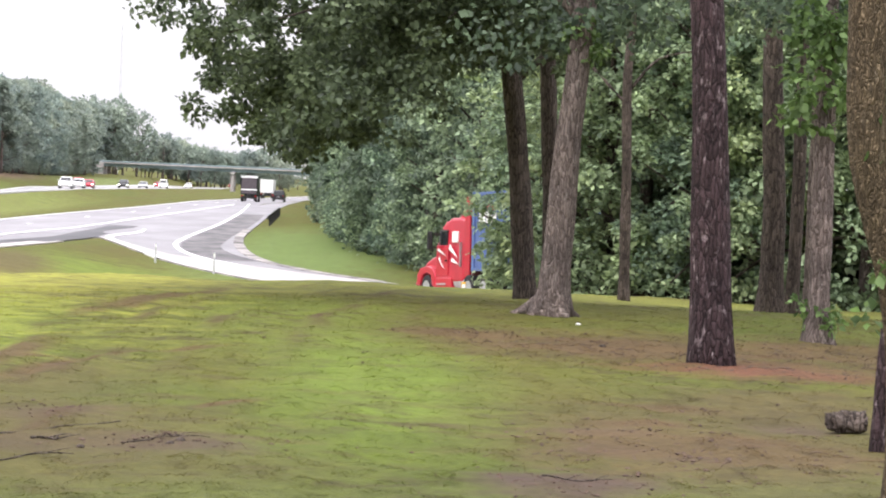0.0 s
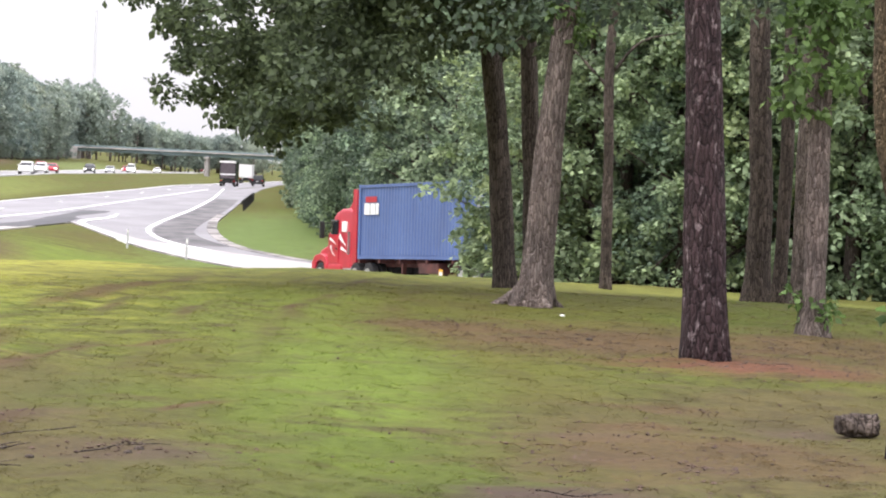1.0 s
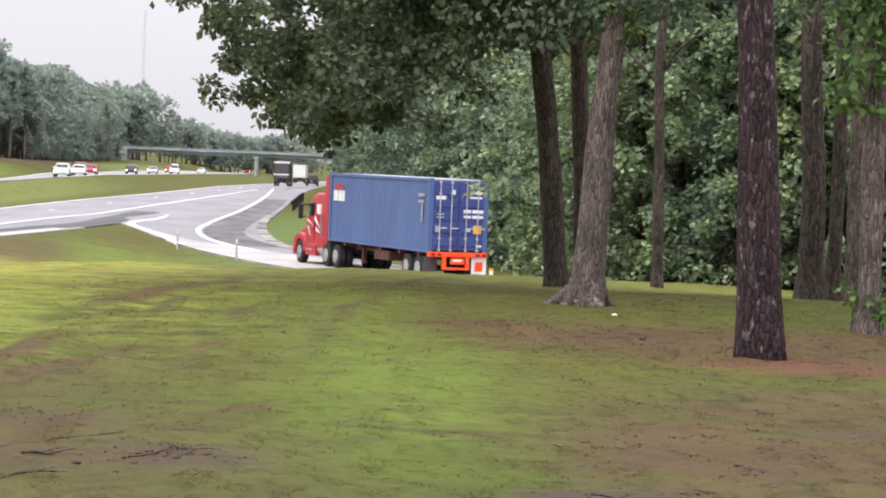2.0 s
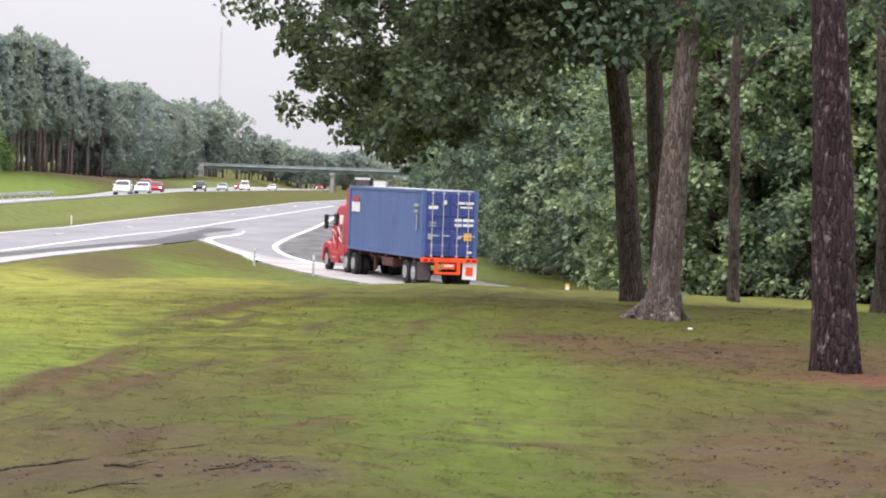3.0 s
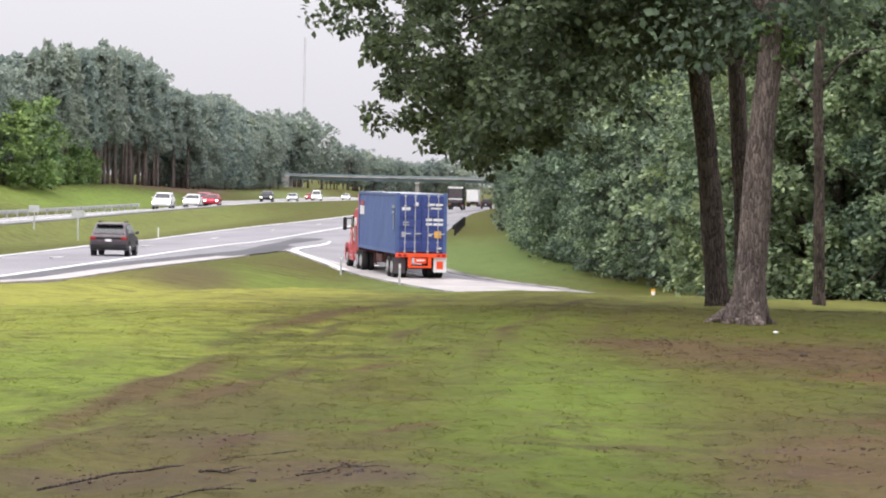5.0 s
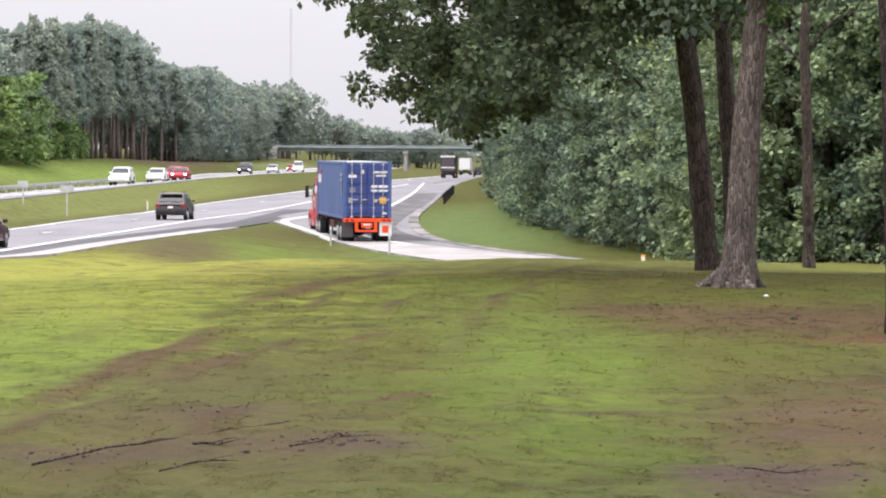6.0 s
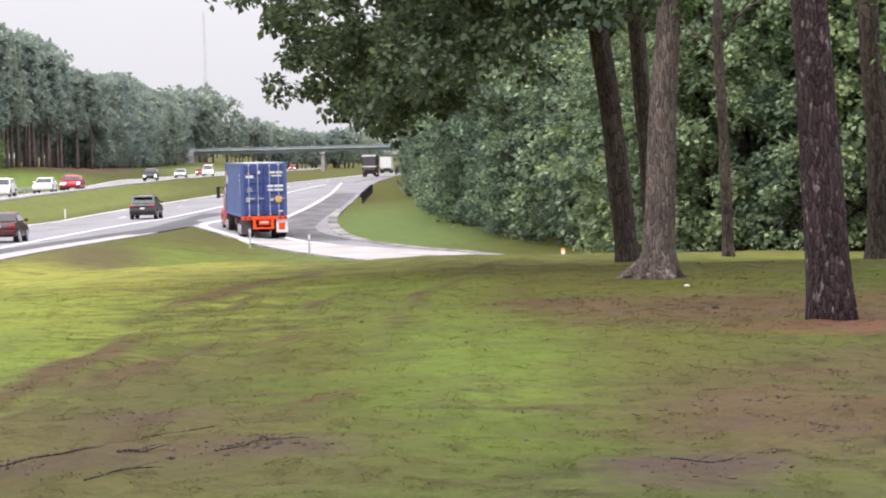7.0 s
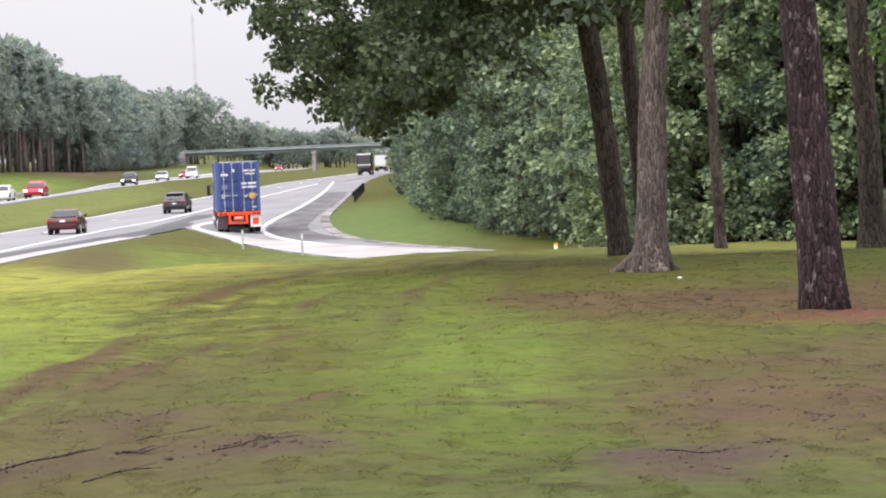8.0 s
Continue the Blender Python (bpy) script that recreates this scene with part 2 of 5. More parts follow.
SOIL, LITTER, STRAW, GREEN = (0.072, 0.05, 0.039), (0.088, 0.057, 0.028), (0.125, 0.052, 0.034), (0.11, 0.158, 0.022)
DRY = (0.084, 0.066, 0.028)
PATCHES = [
    (0.35, 22.5, 1.0, 6.5, 0, GREEN, 0.8), (-0.8, 36.0, 1.4, 8.0, 0, GREEN, 0.45), (-10.5, 68, 9.0, 55, 0, (0.25, 0.255, 0.045), 0.95), (-2.5, 170, 6.5, 75, 0, (0.12, 0.175, 0.05), 0.9), (-2.7, 22, 1.3, 4.5, 0, DRY, 0.6), (-1.5, 15.5, 1.8, 2.0, 0, DRY, 0.6), (-51, 335, 6, 75, 0, (0.165, 0.235, 0.045), 1.0), (3.0, 19.5, 2.2, 4.5, 0, DRY, 0.75), (-33, 250, 5, 120, 0, (0.15, 0.175, 0.045), 0.8), (-9.5, 115, 3.5, 14, 10, GREEN, 0.75),
    (-6.8, 38, 3.0, 15, 9, (0.19, 0.225, 0.038), 0.8), (-4.7, 25.5, 1.5, 7, 9, (0.13, 0.185, 0.028), 0.7),
    (-13.5, 112, 2.2, 16, 5, DRY, 0.85), (-9.6, 100, 1.6, 5.0, 0, LITTER, 0.8),
    # first two: yellower crest grass, its colour lightened to offset the canopy's shade
    (1.0, 50, 4.5, 7, 0, (0.145, 0.15, 0.026), 0.8), (7.5, 57, 5, 8, 0, (0.145, 0.155, 0.03), 0.8), (0.3, 13.2, 4.5, 1.5, 0, (0.068, 0.078, 0.022), 0.75), (2.4, 17.2, 0.35, 0.5, 0, SOIL, 0.8), (3.0, 19.0, 0.4, 0.6, 0, LITTER, 0.95), (2.0, 19.6, 0.5, 0.35, 0, SOIL, 0.7), (2.9, 22.3, 0.6, 0.5, 0, LITTER, 0.95), (3.6, 20.6, 0.4, 0.5, 0, SOIL, 0.8), (1.9, 17.9, 0.4, 0.35, 0, SOIL, 0.8), (2.6, 15.6, 1.6, 2.0, 0, (0.078, 0.074, 0.028), 0.75), (-1.1, 16.9, 0.75, 0.75, 0, SOIL, 0.95), (-2.05, 19.3, 0.5, 0.7, 0, SOIL, 0.95), (-2.4, 16.4, 0.9, 0.75, 0, SOIL, 0.8), (1.4, 15.2, 0.65, 0.95, 0, SOIL, 1.0),
    (-2.0, 18.0, 1.6, 2.6, 0, DRY, 0.7), (2.6, 18.0, 1.6, 2.4, 0, LITTER, 0.75), (4.0, 23.0, 1.4, 2.5, 0, DRY, 0.8),
    (3.3, 31.0, 2.4, 3.6, 0, LITTER, 0.95), (4.4, 27.2, 1.5, 1.5, 0, STRAW, 0.95), (1.5, 32.6, 0.9, 1.0, 30, LITTER, 0.9), (6.6, 30, 2.2, 6.0, 0, LITTER, 0.85),
    (-2.75, 43, 0.28, 9.5, -5, LITTER, 0.85), (-3.3, 24.7, 0.3, 5.2, -3, LITTER, 0.9), (-2.6, 25.1, 0.22, 2.8, -11, LITTER, 0.85), (-0.85, 20.3, 0.12, 0.6, -33, LITTER, 0.9),
    (-2.0, 27.2, 0.14, 2.2, -35, LITTER, 0.8), (2.4, 20.4, 0.5, 0.35, 0, LITTER, 0.9), (2.7, 47.9, 3.2, 0.5, 0, LITTER, 0.7), (-57, 455, 5, 70, 0, (0.15, 0.1, 0.075), 0.85), (-52, 620, 6, 110, 0, (0.16, 0.2, 0.07), 0.8),
]
grass_mat("lawn")
grass_mat("grass_blade", 0.6)
two_scale("asphalt", (0.17, 0.163, 0.175), (0.25, 0.24, 0.255), 0.25, 12, 0.75, spec=0.4, stretch=(1.0, 0.25, 1.0))
two_scale("dark_asphalt", (0.04, 0.039, 0.044), (0.082, 0.08, 0.086), 0.3, 12, 0.7, spec=0.4, stretch=(1.0, 0.2, 1.0))
two_scale("worn_asphalt", (0.05, 0.048, 0.052), (0.17, 0.16, 0.165), 0.55, 9, 0.75, stretch=(1.0, 0.35, 1.0))
two_scale("broken_concrete", (0.06, 0.055, 0.055), (0.4, 0.37, 0.36), 0.5, 8, 0.8, stretch=(1.0, 0.5, 1.0))
two_scale("pale_asphalt", (0.24, 0.235, 0.24), (0.33, 0.32, 0.325), 0.25, 10, 0.75, stretch=(1.0, 0.25, 1.0))
two_scale("concrete", (0.31, 0.29, 0.285), (0.44, 0.41, 0.4), 0.4, 10, 0.8)
two_scale("road_paint", (0.62, 0.62, 0.62), (0.8, 0.8, 0.79), 0.6, 9, 0.7)
bark_mat("pine_bark", (0.012, 0.008, 0.009), (0.048, 0.031, 0.034), (0.32, 0.26, 0.27), 22, 0.22)
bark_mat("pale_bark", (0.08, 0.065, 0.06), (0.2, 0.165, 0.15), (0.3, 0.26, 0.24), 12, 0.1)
bark_mat("oak_bark", (0.05, 0.037, 0.032), (0.16, 0.13, 0.118), (0.33, 0.285, 0.265), 26, 0.2)
bark_mat("dark_bark", (0.022, 0.017, 0.015), (0.095, 0.076, 0.066), (0.14, 0.115, 0.1), 22, 0.18)
bark_mat("moss_bark", (0.05, 0.038, 0.024), (0.16, 0.12, 0.075), (0.26, 0.21, 0.15), 75, 0.2)
leaf_mat("oak_leaf", (0.036, 0.05, 0.036), (0.13, 0.17, 0.11))
leaf_mat("wood_leaf", (0.085, 0.118, 0.085), (0.28, 0.355, 0.25), 0.5)
leaf_mat("dark_wood_leaf", (0.07, 0.098, 0.08), (0.155, 0.205, 0.155), 0.3)
# distant haze is painted into this leaf colour: paler and greyer than the leaves
leaf_mat("hazed_far_leaf", (0.22, 0.265, 0.265), (0.28, 0.325, 0.31), 0.06)
leaf_mat("bright_leaf", (0.12, 0.19, 0.075), (0.24, 0.34, 0.15))
leaf_mat("pale_leaf", (0.125, 0.17, 0.1), (0.33, 0.405, 0.265), 0.5)
leaf_mat("vine_leaf", (0.06, 0.1, 0.03), (0.17, 0.25, 0.085))
two_scale("red_paint", (0.36, 0.01, 0.028), (0.46, 0.016, 0.04), 1.5, 30, 0.3, spec=0.5, bump_s=0.02)
two_scale("blue_paint", (0.065, 0.105, 0.25), (0.085, 0.135, 0.3), 0.8, 14, 0.5, spec=0.4, bump_s=0.03, stretch=(1, 1, 0.35), dirt=(0.06, 0.09, 0.20))
# container blue made deeper: the rear's shade is put into the door colour
two_scale("shaded_door_blue", (0.035, 0.055, 0.2), (0.05, 0.075, 0.25), 1.0, 14, 0.45, spec=0.4, bump_s=0.03)
two_scale("roof_paint", (0.4, 0.42, 0.46), (0.55, 0.56, 0.6), 0.8, 14, 0.55)
two_scale("orange_paint", (0.75, 0.07, 0.02), (0.9, 0.11, 0.03), 1.2, 25, 0.45, bump_s=0.03)
two_scale("rust_paint", (0.05, 0.022, 0.02), (0.12, 0.042, 0.035), 2.0, 30, 0.7)
two_scale("earth", (0.045, 0.03, 0.026), (0.12, 0.08, 0.06), 6, 60, 0.95)
two_scale("rubber", (0.015, 0.015, 0.016), (0.035, 0.034, 0.034), 3, 40, 0.85)
two_scale("steel", (0.42, 0.42, 0.43), (0.6, 0.6, 0.61), 3, 40, 0.35, 0.8)
two_scale("galvanised", (0.45, 0.46, 0.47), (0.6, 0.61, 0.62), 2, 30, 0.5, 0.5)
two_scale("white_paint", (0.7, 0.7, 0.7), (0.82, 0.82, 0.81), 2, 30, 0.4, spec=0.5, bump_s=0.02)
two_scale("silver_paint", (0.4, 0.41, 0.43), (0.5, 0.51, 0.53), 2, 30, 0.3, 0.5, bump_s=0.02)
two_scale("grey_paint", (0.085, 0.07, 0.08), (0.12, 0.1, 0.112), 2, 30, 0.3, 0.3, spec=0.5, bump_s=0.02)
two_scale("dark_paint", (0.015, 0.015, 0.018), (0.03, 0.03, 0.033), 2, 30, 0.25, spec=0.5, bump_s=0.02)
two_scale("maroon_paint", (0.05, 0.012, 0.014), (0.09, 0.02, 0.022), 2, 30, 0.25, spec=0.5, bump_s=0.02)
two_scale("black_plastic", (0.012, 0.012, 0.012), (0.03, 0.03, 0.03), 4, 40, 0.6)
two_scale("yellow_paint", (0.65, 0.33, 0.03), (0.8, 0.42, 0.05), 3, 30, 0.5)
two_scale("bridge_green", (0.16, 0.22, 0.24), (0.22, 0.29, 0.31), 0.2, 3, 0.7)
glass_mat("dark_glass", (0.012, 0.014, 0.016))
two_scale("tail_lens", (0.25, 0.01, 0.012), (0.35, 0.02, 0.02), 3, 30, 0.2, spec=0.5, bump_s=0.02)
lamp_mat("head_glow", (1.0, 0.97, 0.88), 4.0)


# ---- mesh helpers ----
def link_mesh(name, bm, material, smooth=False):
    me = bpy.data.meshes.new(name)
    bm.normal_update()
    bm.to_mesh(me)
    bm.free()
    me.materials.append(MATS[material])
    if smooth:
        me.shade_smooth()
    return new(name, me)


def part(name, bm, material, parent, label="", smooth=False):
    """One mesh under a thing or under a part."""
    ob = link_mesh(name, bm, material, smooth)
    ob.parent = parent
    return tagged(ob, label)


def thing(name, label, category, group="", at=None):
    e = new(name)
    e.empty_display_size = 0.2
    if at is not None:
        e.matrix_world = at
    return tagged(e, label, category, group)


def raw(name, verts, faces, material, smooth=False):
    me = bpy.data.meshes.new(name)
    me.from_pydata(verts, [], faces)
    me.materials.append(MATS[material])
    if smooth:
        me.shade_smooth()
    return new(name, me)


def box(bm, lo, hi, bev=0.0, seg=2):
    m = Matrix.LocRotScale([(a + b) / 2 for a, b in zip(lo, hi)], None, [b - a for a, b in zip(lo, hi)])
    vs = bmesh.ops.create_cube(bm, size=1, matrix=m)["verts"]
    if bev:
        es = list({e for v in vs for e in v.link_edges})
        bmesh.ops.bevel(bm, geom=es, offset=bev, segments=seg, affect="EDGES", profile=0.6)
    return bm


def boxes(*items):
    bm = bmesh.new()
    for it in items:
        box(bm, *it)
    return bm


def cyl(bm, c, r, depth, axis="x", seg=24, r2=None):
    turn = {"x": Matrix.Rotation(math.pi / 2, 4, "Y"), "y": Matrix.Rotation(math.pi / 2, 4, "X"), "z": Matrix()}[axis]
    bmesh.ops.create_cone(bm, cap_ends=True, segments=seg, radius1=r, radius2=r if r2 is None else r2, depth=depth,
                          matrix=Matrix.Translation(c) @ turn)
    return bm


def profile(bm, pts, x0, x1, inset=0.0):
    """A solid from a side outline (y, z), between x0 and x1; inset narrows the upper points."""
    zs = [p[1] for p in pts]
    lo, hi = min(zs), max(zs)
    rings = []
    for x, s in ((x0, 1), (x1, -1)):
        rings.append([bm.verts.new((x + s * inset * max(0, (z - lo) / (hi - lo) - 0.45), y, z)) for y, z in pts])
    bm.faces.new(rings[0])
    bm.faces.new(rings[1][::-1])
    n = len(pts)
    for i in range(n):
        bm.faces.new((rings[0][i], rings[1][i], rings[1][(i + 1) % n], rings[0][(i + 1) % n]))
    bmesh.ops.recalc_face_normals(bm, faces=bm.faces[:])
    return bm


def soften(bm, w=0.04, seg=2):
    es = [e for e in bm.edges if len(e.link_faces) == 2 and e.calc_face_angle(0) > 0.3]
    bmesh.ops.bevel(bm, geom=es, offset=w, segments=seg, affect="EDGES", profile=0.6)
    return bm


# ---- ground ----
EDGE = [(-7.0, -60), (-5.0, 0), (-3.5, 18), (-2.8, 27), (-2.5, 36), (-1.6, 47), (0.6, 57), (4.0, 62), (9.0, 66), (18, 72), (40, 84), (90, 120)]


def smooth01(t):
    t = np.clip(t, 0, 1)
    return t * t * (3 - 2 * t)


def edge_dist(x, y):
    """How far a place lies outside the hill's brow (negative: on the hill)."""
    best = np.full(np.shape(x), 1e9)
    sign = np.ones(np.shape(x))
    for (ax, ay), (bx, by) in zip(EDGE, EDGE[1:]):
        dx, dy = bx - ax, by - ay
        k = np.clip(((x - ax) * dx + (y - ay) * dy) / (dx * dx + dy * dy), 0, 1)
        d = np.hypot(x - ax - k * dx, y - ay - k * dy)
        side = np.where(dx * (y - ay) - dy * (x - ax) > 0, 1.0, -1.0)
        closer = d < best
        best, sign = np.where(closer, d, best), np.where(closer, side, sign)
    return best * sign


def height(x, y):
    x, y = np.asarray(x, float), np.asarray(y, float)
    left = smooth01((-8.5 - x) / 6.0)
    near = 0.009 * np.clip(200 - y, 0, 110) * left
    far = -0.00425 * np.clip(y - 400, 0, 500)
    opp = np.interp(y, [-100, 200, 250, 320, 450, 600, 720, 900], [1.6, 1.3, 1.35, 1.25, 0.85, 0.65, 0.6, 0.4]) * smooth01((-29.5 - x) / 6.0)
    opp = opp - 0.07 * np.clip(-35.0 - x, 0, 9.0) * smooth01((430 - y) / 110)
    bank = np.interp(y, [280, 350, 450, 600, 800], [2.9, 2.8, 2.0, 1.9, 2.6]) * smooth01((-46.5 - x) / 12.0) * smooth01((y + 40) / 60) + 1.6 * smooth01((-60 - x) / 30.0)
    right = 1.6 * smooth01((x - 2.0 - np.interp(y, [110, 132, 154, 217, 486, 800], [8.5, 4.0, 1.5, -1.6, -6.3, 5])) / 9.0) * smooth01((y - 100) / 20)
    road = near * (1 - smooth01((y - 195) / 30)) * 1.0 + far + np.where(x < -29.5, np.maximum(opp - near, 0) * smooth01((-29.5 - x) / 6.0), 0) + bank + right
    d = edge_dist(x, y)
    top = 3.08 - 0.0075 * np.clip(y, 0, 200) - 0.012 * np.clip(x - 6, 0, 60)
    # the hill's back falls away, more so towards the woods
    fall = np.interp(y, [20, 28, 38, 46, 50, 57, 66, 72, 80], [0, 0.04, 0.085, 0.0, -0.12, -0.19, -0.29, -0.35, -0.4])
    fall = fall - 0.024 * (np.clip(x, 3, 14) - 3) * smooth01((y - 45) / 20)
    top = top + np.where(fall < 0, fall * smooth01((x + 0.5) / 3.5), fall)
    w = 1 - smooth01((d + 3.0) / (30.0 + 18.0 * smooth01((-1.0 - x) / 5.0)))
    road = road + 0.65 * smooth01((108 - y) / 18) * smooth01((x - 4) / 4)
    swale = -0.35 * np.exp(-((x + 12.5) / 2.6) ** 2) * smooth01((95 - y) / 20)
    return road * (1 - w) + np.maximum(top, 0.2) * w + swale * (1 - w)


def zat(x, y):
    return float(height(x, y))


def axis_steps(*spans):
    out = []
    for a, b, s in spans:
        out += list(np.arange(a, b, s))
    out.append(spans[-1][1])
    return np.array(out)


def lumps(x, y):
    """The small unevenness of the turf."""
    return (0.03 * noise.noise((x * 0.8, y * 0.5, 0)) + 0.03 * noise.noise((x * 2.3, y * 1.5, 3))
            + 0.02 * noise.noise((x * 5.0, y * 2.6, 5)) + 0.06 * noise.noise((x * 0.22, y * 0.16, 7)))


def terrace(x, y):
    """Low worn steps that run along the hill's shoulder: rise in metres, and how bare their edges are."""
    d = edge_dist(x, y)
    along = np.exp(-((d + 1.0) / 2.6) ** 2) * np.clip((y - 13) / 4, 0, 1) * np.clip((64 - y) / 12, 0, 1)
    rise, bare = np.zeros(np.shape(x)), np.zeros(np.shape(x))
    for k in np.nonzero(along > 0.04)[0]:
        a, b = x[k], y[k]
        u = d[k] * 0.95 + 0.55 * noise.noise((a * 0.25, b * 0.09, 21)) + 0.16 * noise.noise((a * 1.2, b * 0.35, 23))
        q = u - math.floor(u)
        patchy = min(1.0, max(0.0, 0.6 + 1.8 * noise.noise((a * 0.5, b * 0.15, 27)))) * along[k]
        rise[k] = 0.085 * ((q / 0.75 if q < 0.75 else (1 - q) / 0.25) - 0.5) * patchy
        bare[k] = min(1.0, 1.5 * patchy * max(0.0, 1 - abs(q - 0.88) / 0.2))
    return rise, bare


def build_ground():
    gx = axis_steps((-1400, -300, 100), (-300, -100, 20), (-100, -50, 4), (-50, -12, 1.2), (-12, 14, 0.25), (14, 40, 2.0), (40, 120, 10), (120, 400, 40), (400, 1400, 100))
    gy = axis_steps((-300, -20, 40), (-20, 12, 4), (12, 40, 0.25), (40, 130, 0.8), (130, 260, 2.5), (260, 560, 8), (560, 1000, 20), (1000, 3000, 200))
    X, Y = np.meshgrid(gx, gy)
    Z = height(X, Y)
    rough = np.zeros_like(Z)
    near = (Y > -20) & (Y < 110) & (X > -30) & (X < 40)
    bare = np.zeros_like(Z)
    for j, i in zip(*np.nonzero(near)):
        rough[j, i] = lumps(X[j, i], Y[j, i])
    slope = (Y > 12) & (Y < 66) & (X > -12) & (X < 6)
    rise, bare[slope] = terrace(X[slope], Y[slope])
    rough[slope] += rise
    Z = Z + rough
    n, k = len(gx), len(gy)
    verts = np.stack([X, Y, Z], -1).reshape(-1, 3).tolist()
    faces = [(j * n + i, j * n + i + 1, (j + 1) * n + i + 1, (j + 1) * n + i) for j in range(k - 1) for i in range(n - 1)]
    ob = raw("ground", verts, faces, "lawn", True)
    worn = ob.data.attributes.new("bare", "FLOAT", "POINT")
    worn.data.foreach_set("value", bare.ravel().astype(np.float32))
    return tagged(ob, "mown grass with brown and bare patches on a low hill", "ground", kind="structure")


build_ground()


def strip(name, left, right, material, lift, label, category="road", kind="structure", step=2.5, across=4, parent=None):
    """A paved strip between two lines of (x, y), laid on the ground, with a real thickness."""
    def along(line, k):
        p = np.array(line, float)
        s = np.concatenate([[0], np.cumsum(np.hypot(*np.diff(p, axis=0).T))])
        q = k * s[-1]
        return np.stack([np.interp(q, s, p[:, 0]), np.interp(q, s, p[:, 1])], -1)
    p = np.array(left, float)
    n = max(3, int(np.hypot(*np.diff(p, axis=0).T).sum() / step))
    ks = np.linspace(0, 1, n)
    L, Rr = along(left, ks), along(right, ks)
    verts, faces = [], []
    for j in range(n):
        for i in range(across + 1):
            q = L[j] + (Rr[j] - L[j]) * i / across
            verts.append((q[0], q[1], zat(*q) + lift))
        for q, dz in ((L[j], -0.4), (Rr[j], -0.4)):
            verts.append((q[0], q[1], zat(*q) + lift + dz))
    w = across + 3
    for j in range(n - 1):
        a, b = j * w, (j + 1) * w
        for i in range(across):
            faces.append((a + i, a + i + 1, b + i + 1, b + i))
        faces.append((a + across + 1, a, b, b + across + 1))
        faces.append((a + across, a + across + 2, b + across + 2, b + across))
    ob = raw(name, verts, faces, material)
    if parent:
        ob.parent = parent
        return ob
    return tagged(ob, label, category, kind=kind)


def line_of(pts, off):
    """The line moved sideways to its right by off metres."""
    p = np.array(pts, float)
    t = np.gradient(p, axis=0)
    t /= np.hypot(t[:, 0], t[:, 1])[:, None]
    return (p + np.stack([t[:, 1], -t[:, 0]], -1) * off).tolist()


def bend(pts, n=24):
    """A smooth line through a few points."""
    p = np.array(pts, float)
    s = np.concatenate([[0], np.cumsum(np.hypot(*np.diff(p, axis=0).T))])
    m = np.gradient(p, s, axis=0)
    out = []
    for q in np.linspace(0, s[-1], n):
        i = min(len(s) - 2, int(np.searchsorted(s, q, "right") - 1))
        h = s[i + 1] - s[i]
        u = (q - s[i]) / h
        out.append(((2 * u**3 - 3 * u**2 + 1) * p[i] + (u**3 - 2 * u**2 + u) * h * m[i]
                    + (-2 * u**3 + 3 * u**2) * p[i + 1] + (u**3 - u**2) * h * m[i + 1]).tolist())
    return out


FAR_EDGE = bend([(-25.0, -90), (-25.3, 90), (-25.8, 136), (-27.3, 187), (-26.4, 245), (-24.0, 305), (-20.6, 418), (-15.0, 573), (-6, 800), (4, 1000)], 60)
EDGE_LINE = bend([(-18.6, -90), (-18.8, 100), (-19.2, 131), (-19.6, 184), (-18.6, 225), (-16.6, 300), (-13.2, 418), (-7.6, 573), (1.5, 800), (12, 1000)], 60)
PAVE_EDGE = bend([(-16.2, -90), (-16.5, 88), (-16.6, 114), (-15.4, 146), (-13.5, 200), (-12.5, 300), (-11.0, 418), (-5.6, 573), (3.5, 800), (14, 1000)], 60)
RAMP_L = bend([(8.5, 78), (3.4, 98), (-0.9, 112), (-4.3, 121.5), (-7.4, 133), (-9.7, 143.5), (-12.2, 154), (-14.6, 168), (-16.2, 185), (-16.0, 210), (-14, 300)], 50)
RAMP_R = bend([(17.5, 82), (9.5, 104), (4.6, 116), (1.2, 126), (-2.0, 135.3), (-3.9, 145.6), (-5.8, 167), (-6.8, 190), (-7.3, 239), (-8.1, 360), (-7.4, 518)], 50)
strip("highway_road", FAR_EDGE, PAVE_EDGE, "asphalt", 0.04, "grey asphalt highway carriageway with white lines")
strip("ramp_road", RAMP_L, RAMP_R, "asphalt", 0.055, "grey asphalt entry ramp joining the highway")
CONC_R = bend([(15.5, 81.5), (9.0, 101), (3.9, 115), (0.3, 125.2), (-3.6, 134.2), (-6.9, 143.2), (-10.4, 152.5), (-13.9, 166)], 40)
CONC_L = [p for p in RAMP_L if p[1] < 169]


def reach(line, y0, y1):
    """The stretch of a line between two distances."""
    return [p for p in line if y0 <= p[1] <= y1]


strip("ramp_pavement", CONC_L, CONC_R, "concrete", 0.075, "pale concrete stretch of the entry ramp", "pavement")
OPP_N = bend([(-34.6, -40), (-34.7, 200), (-35.3, 320), (-38.5, 450), (-41.0, 585), (-41.0, 800), (-38, 1000)], 40)
OPP_F = [(x - 8.6, y) for x, y in OPP_N]
strip("opposite_road", OPP_F, OPP_N, "pale_asphalt", 0.05, "pale highway carriageway for oncoming traffic", step=6)
SHOULDER = bend([(-16.2, -90), (-16.5, 88), (-16.6, 114), (-15.6, 140), (-15.2, 150)], 40)
strip("shoulder_pavement", line_of(SHOULDER, -0.85), line_of(SHOULDER, 0.3), "concrete", 0.06, "pale concrete shoulder beside the highway", "pavement")
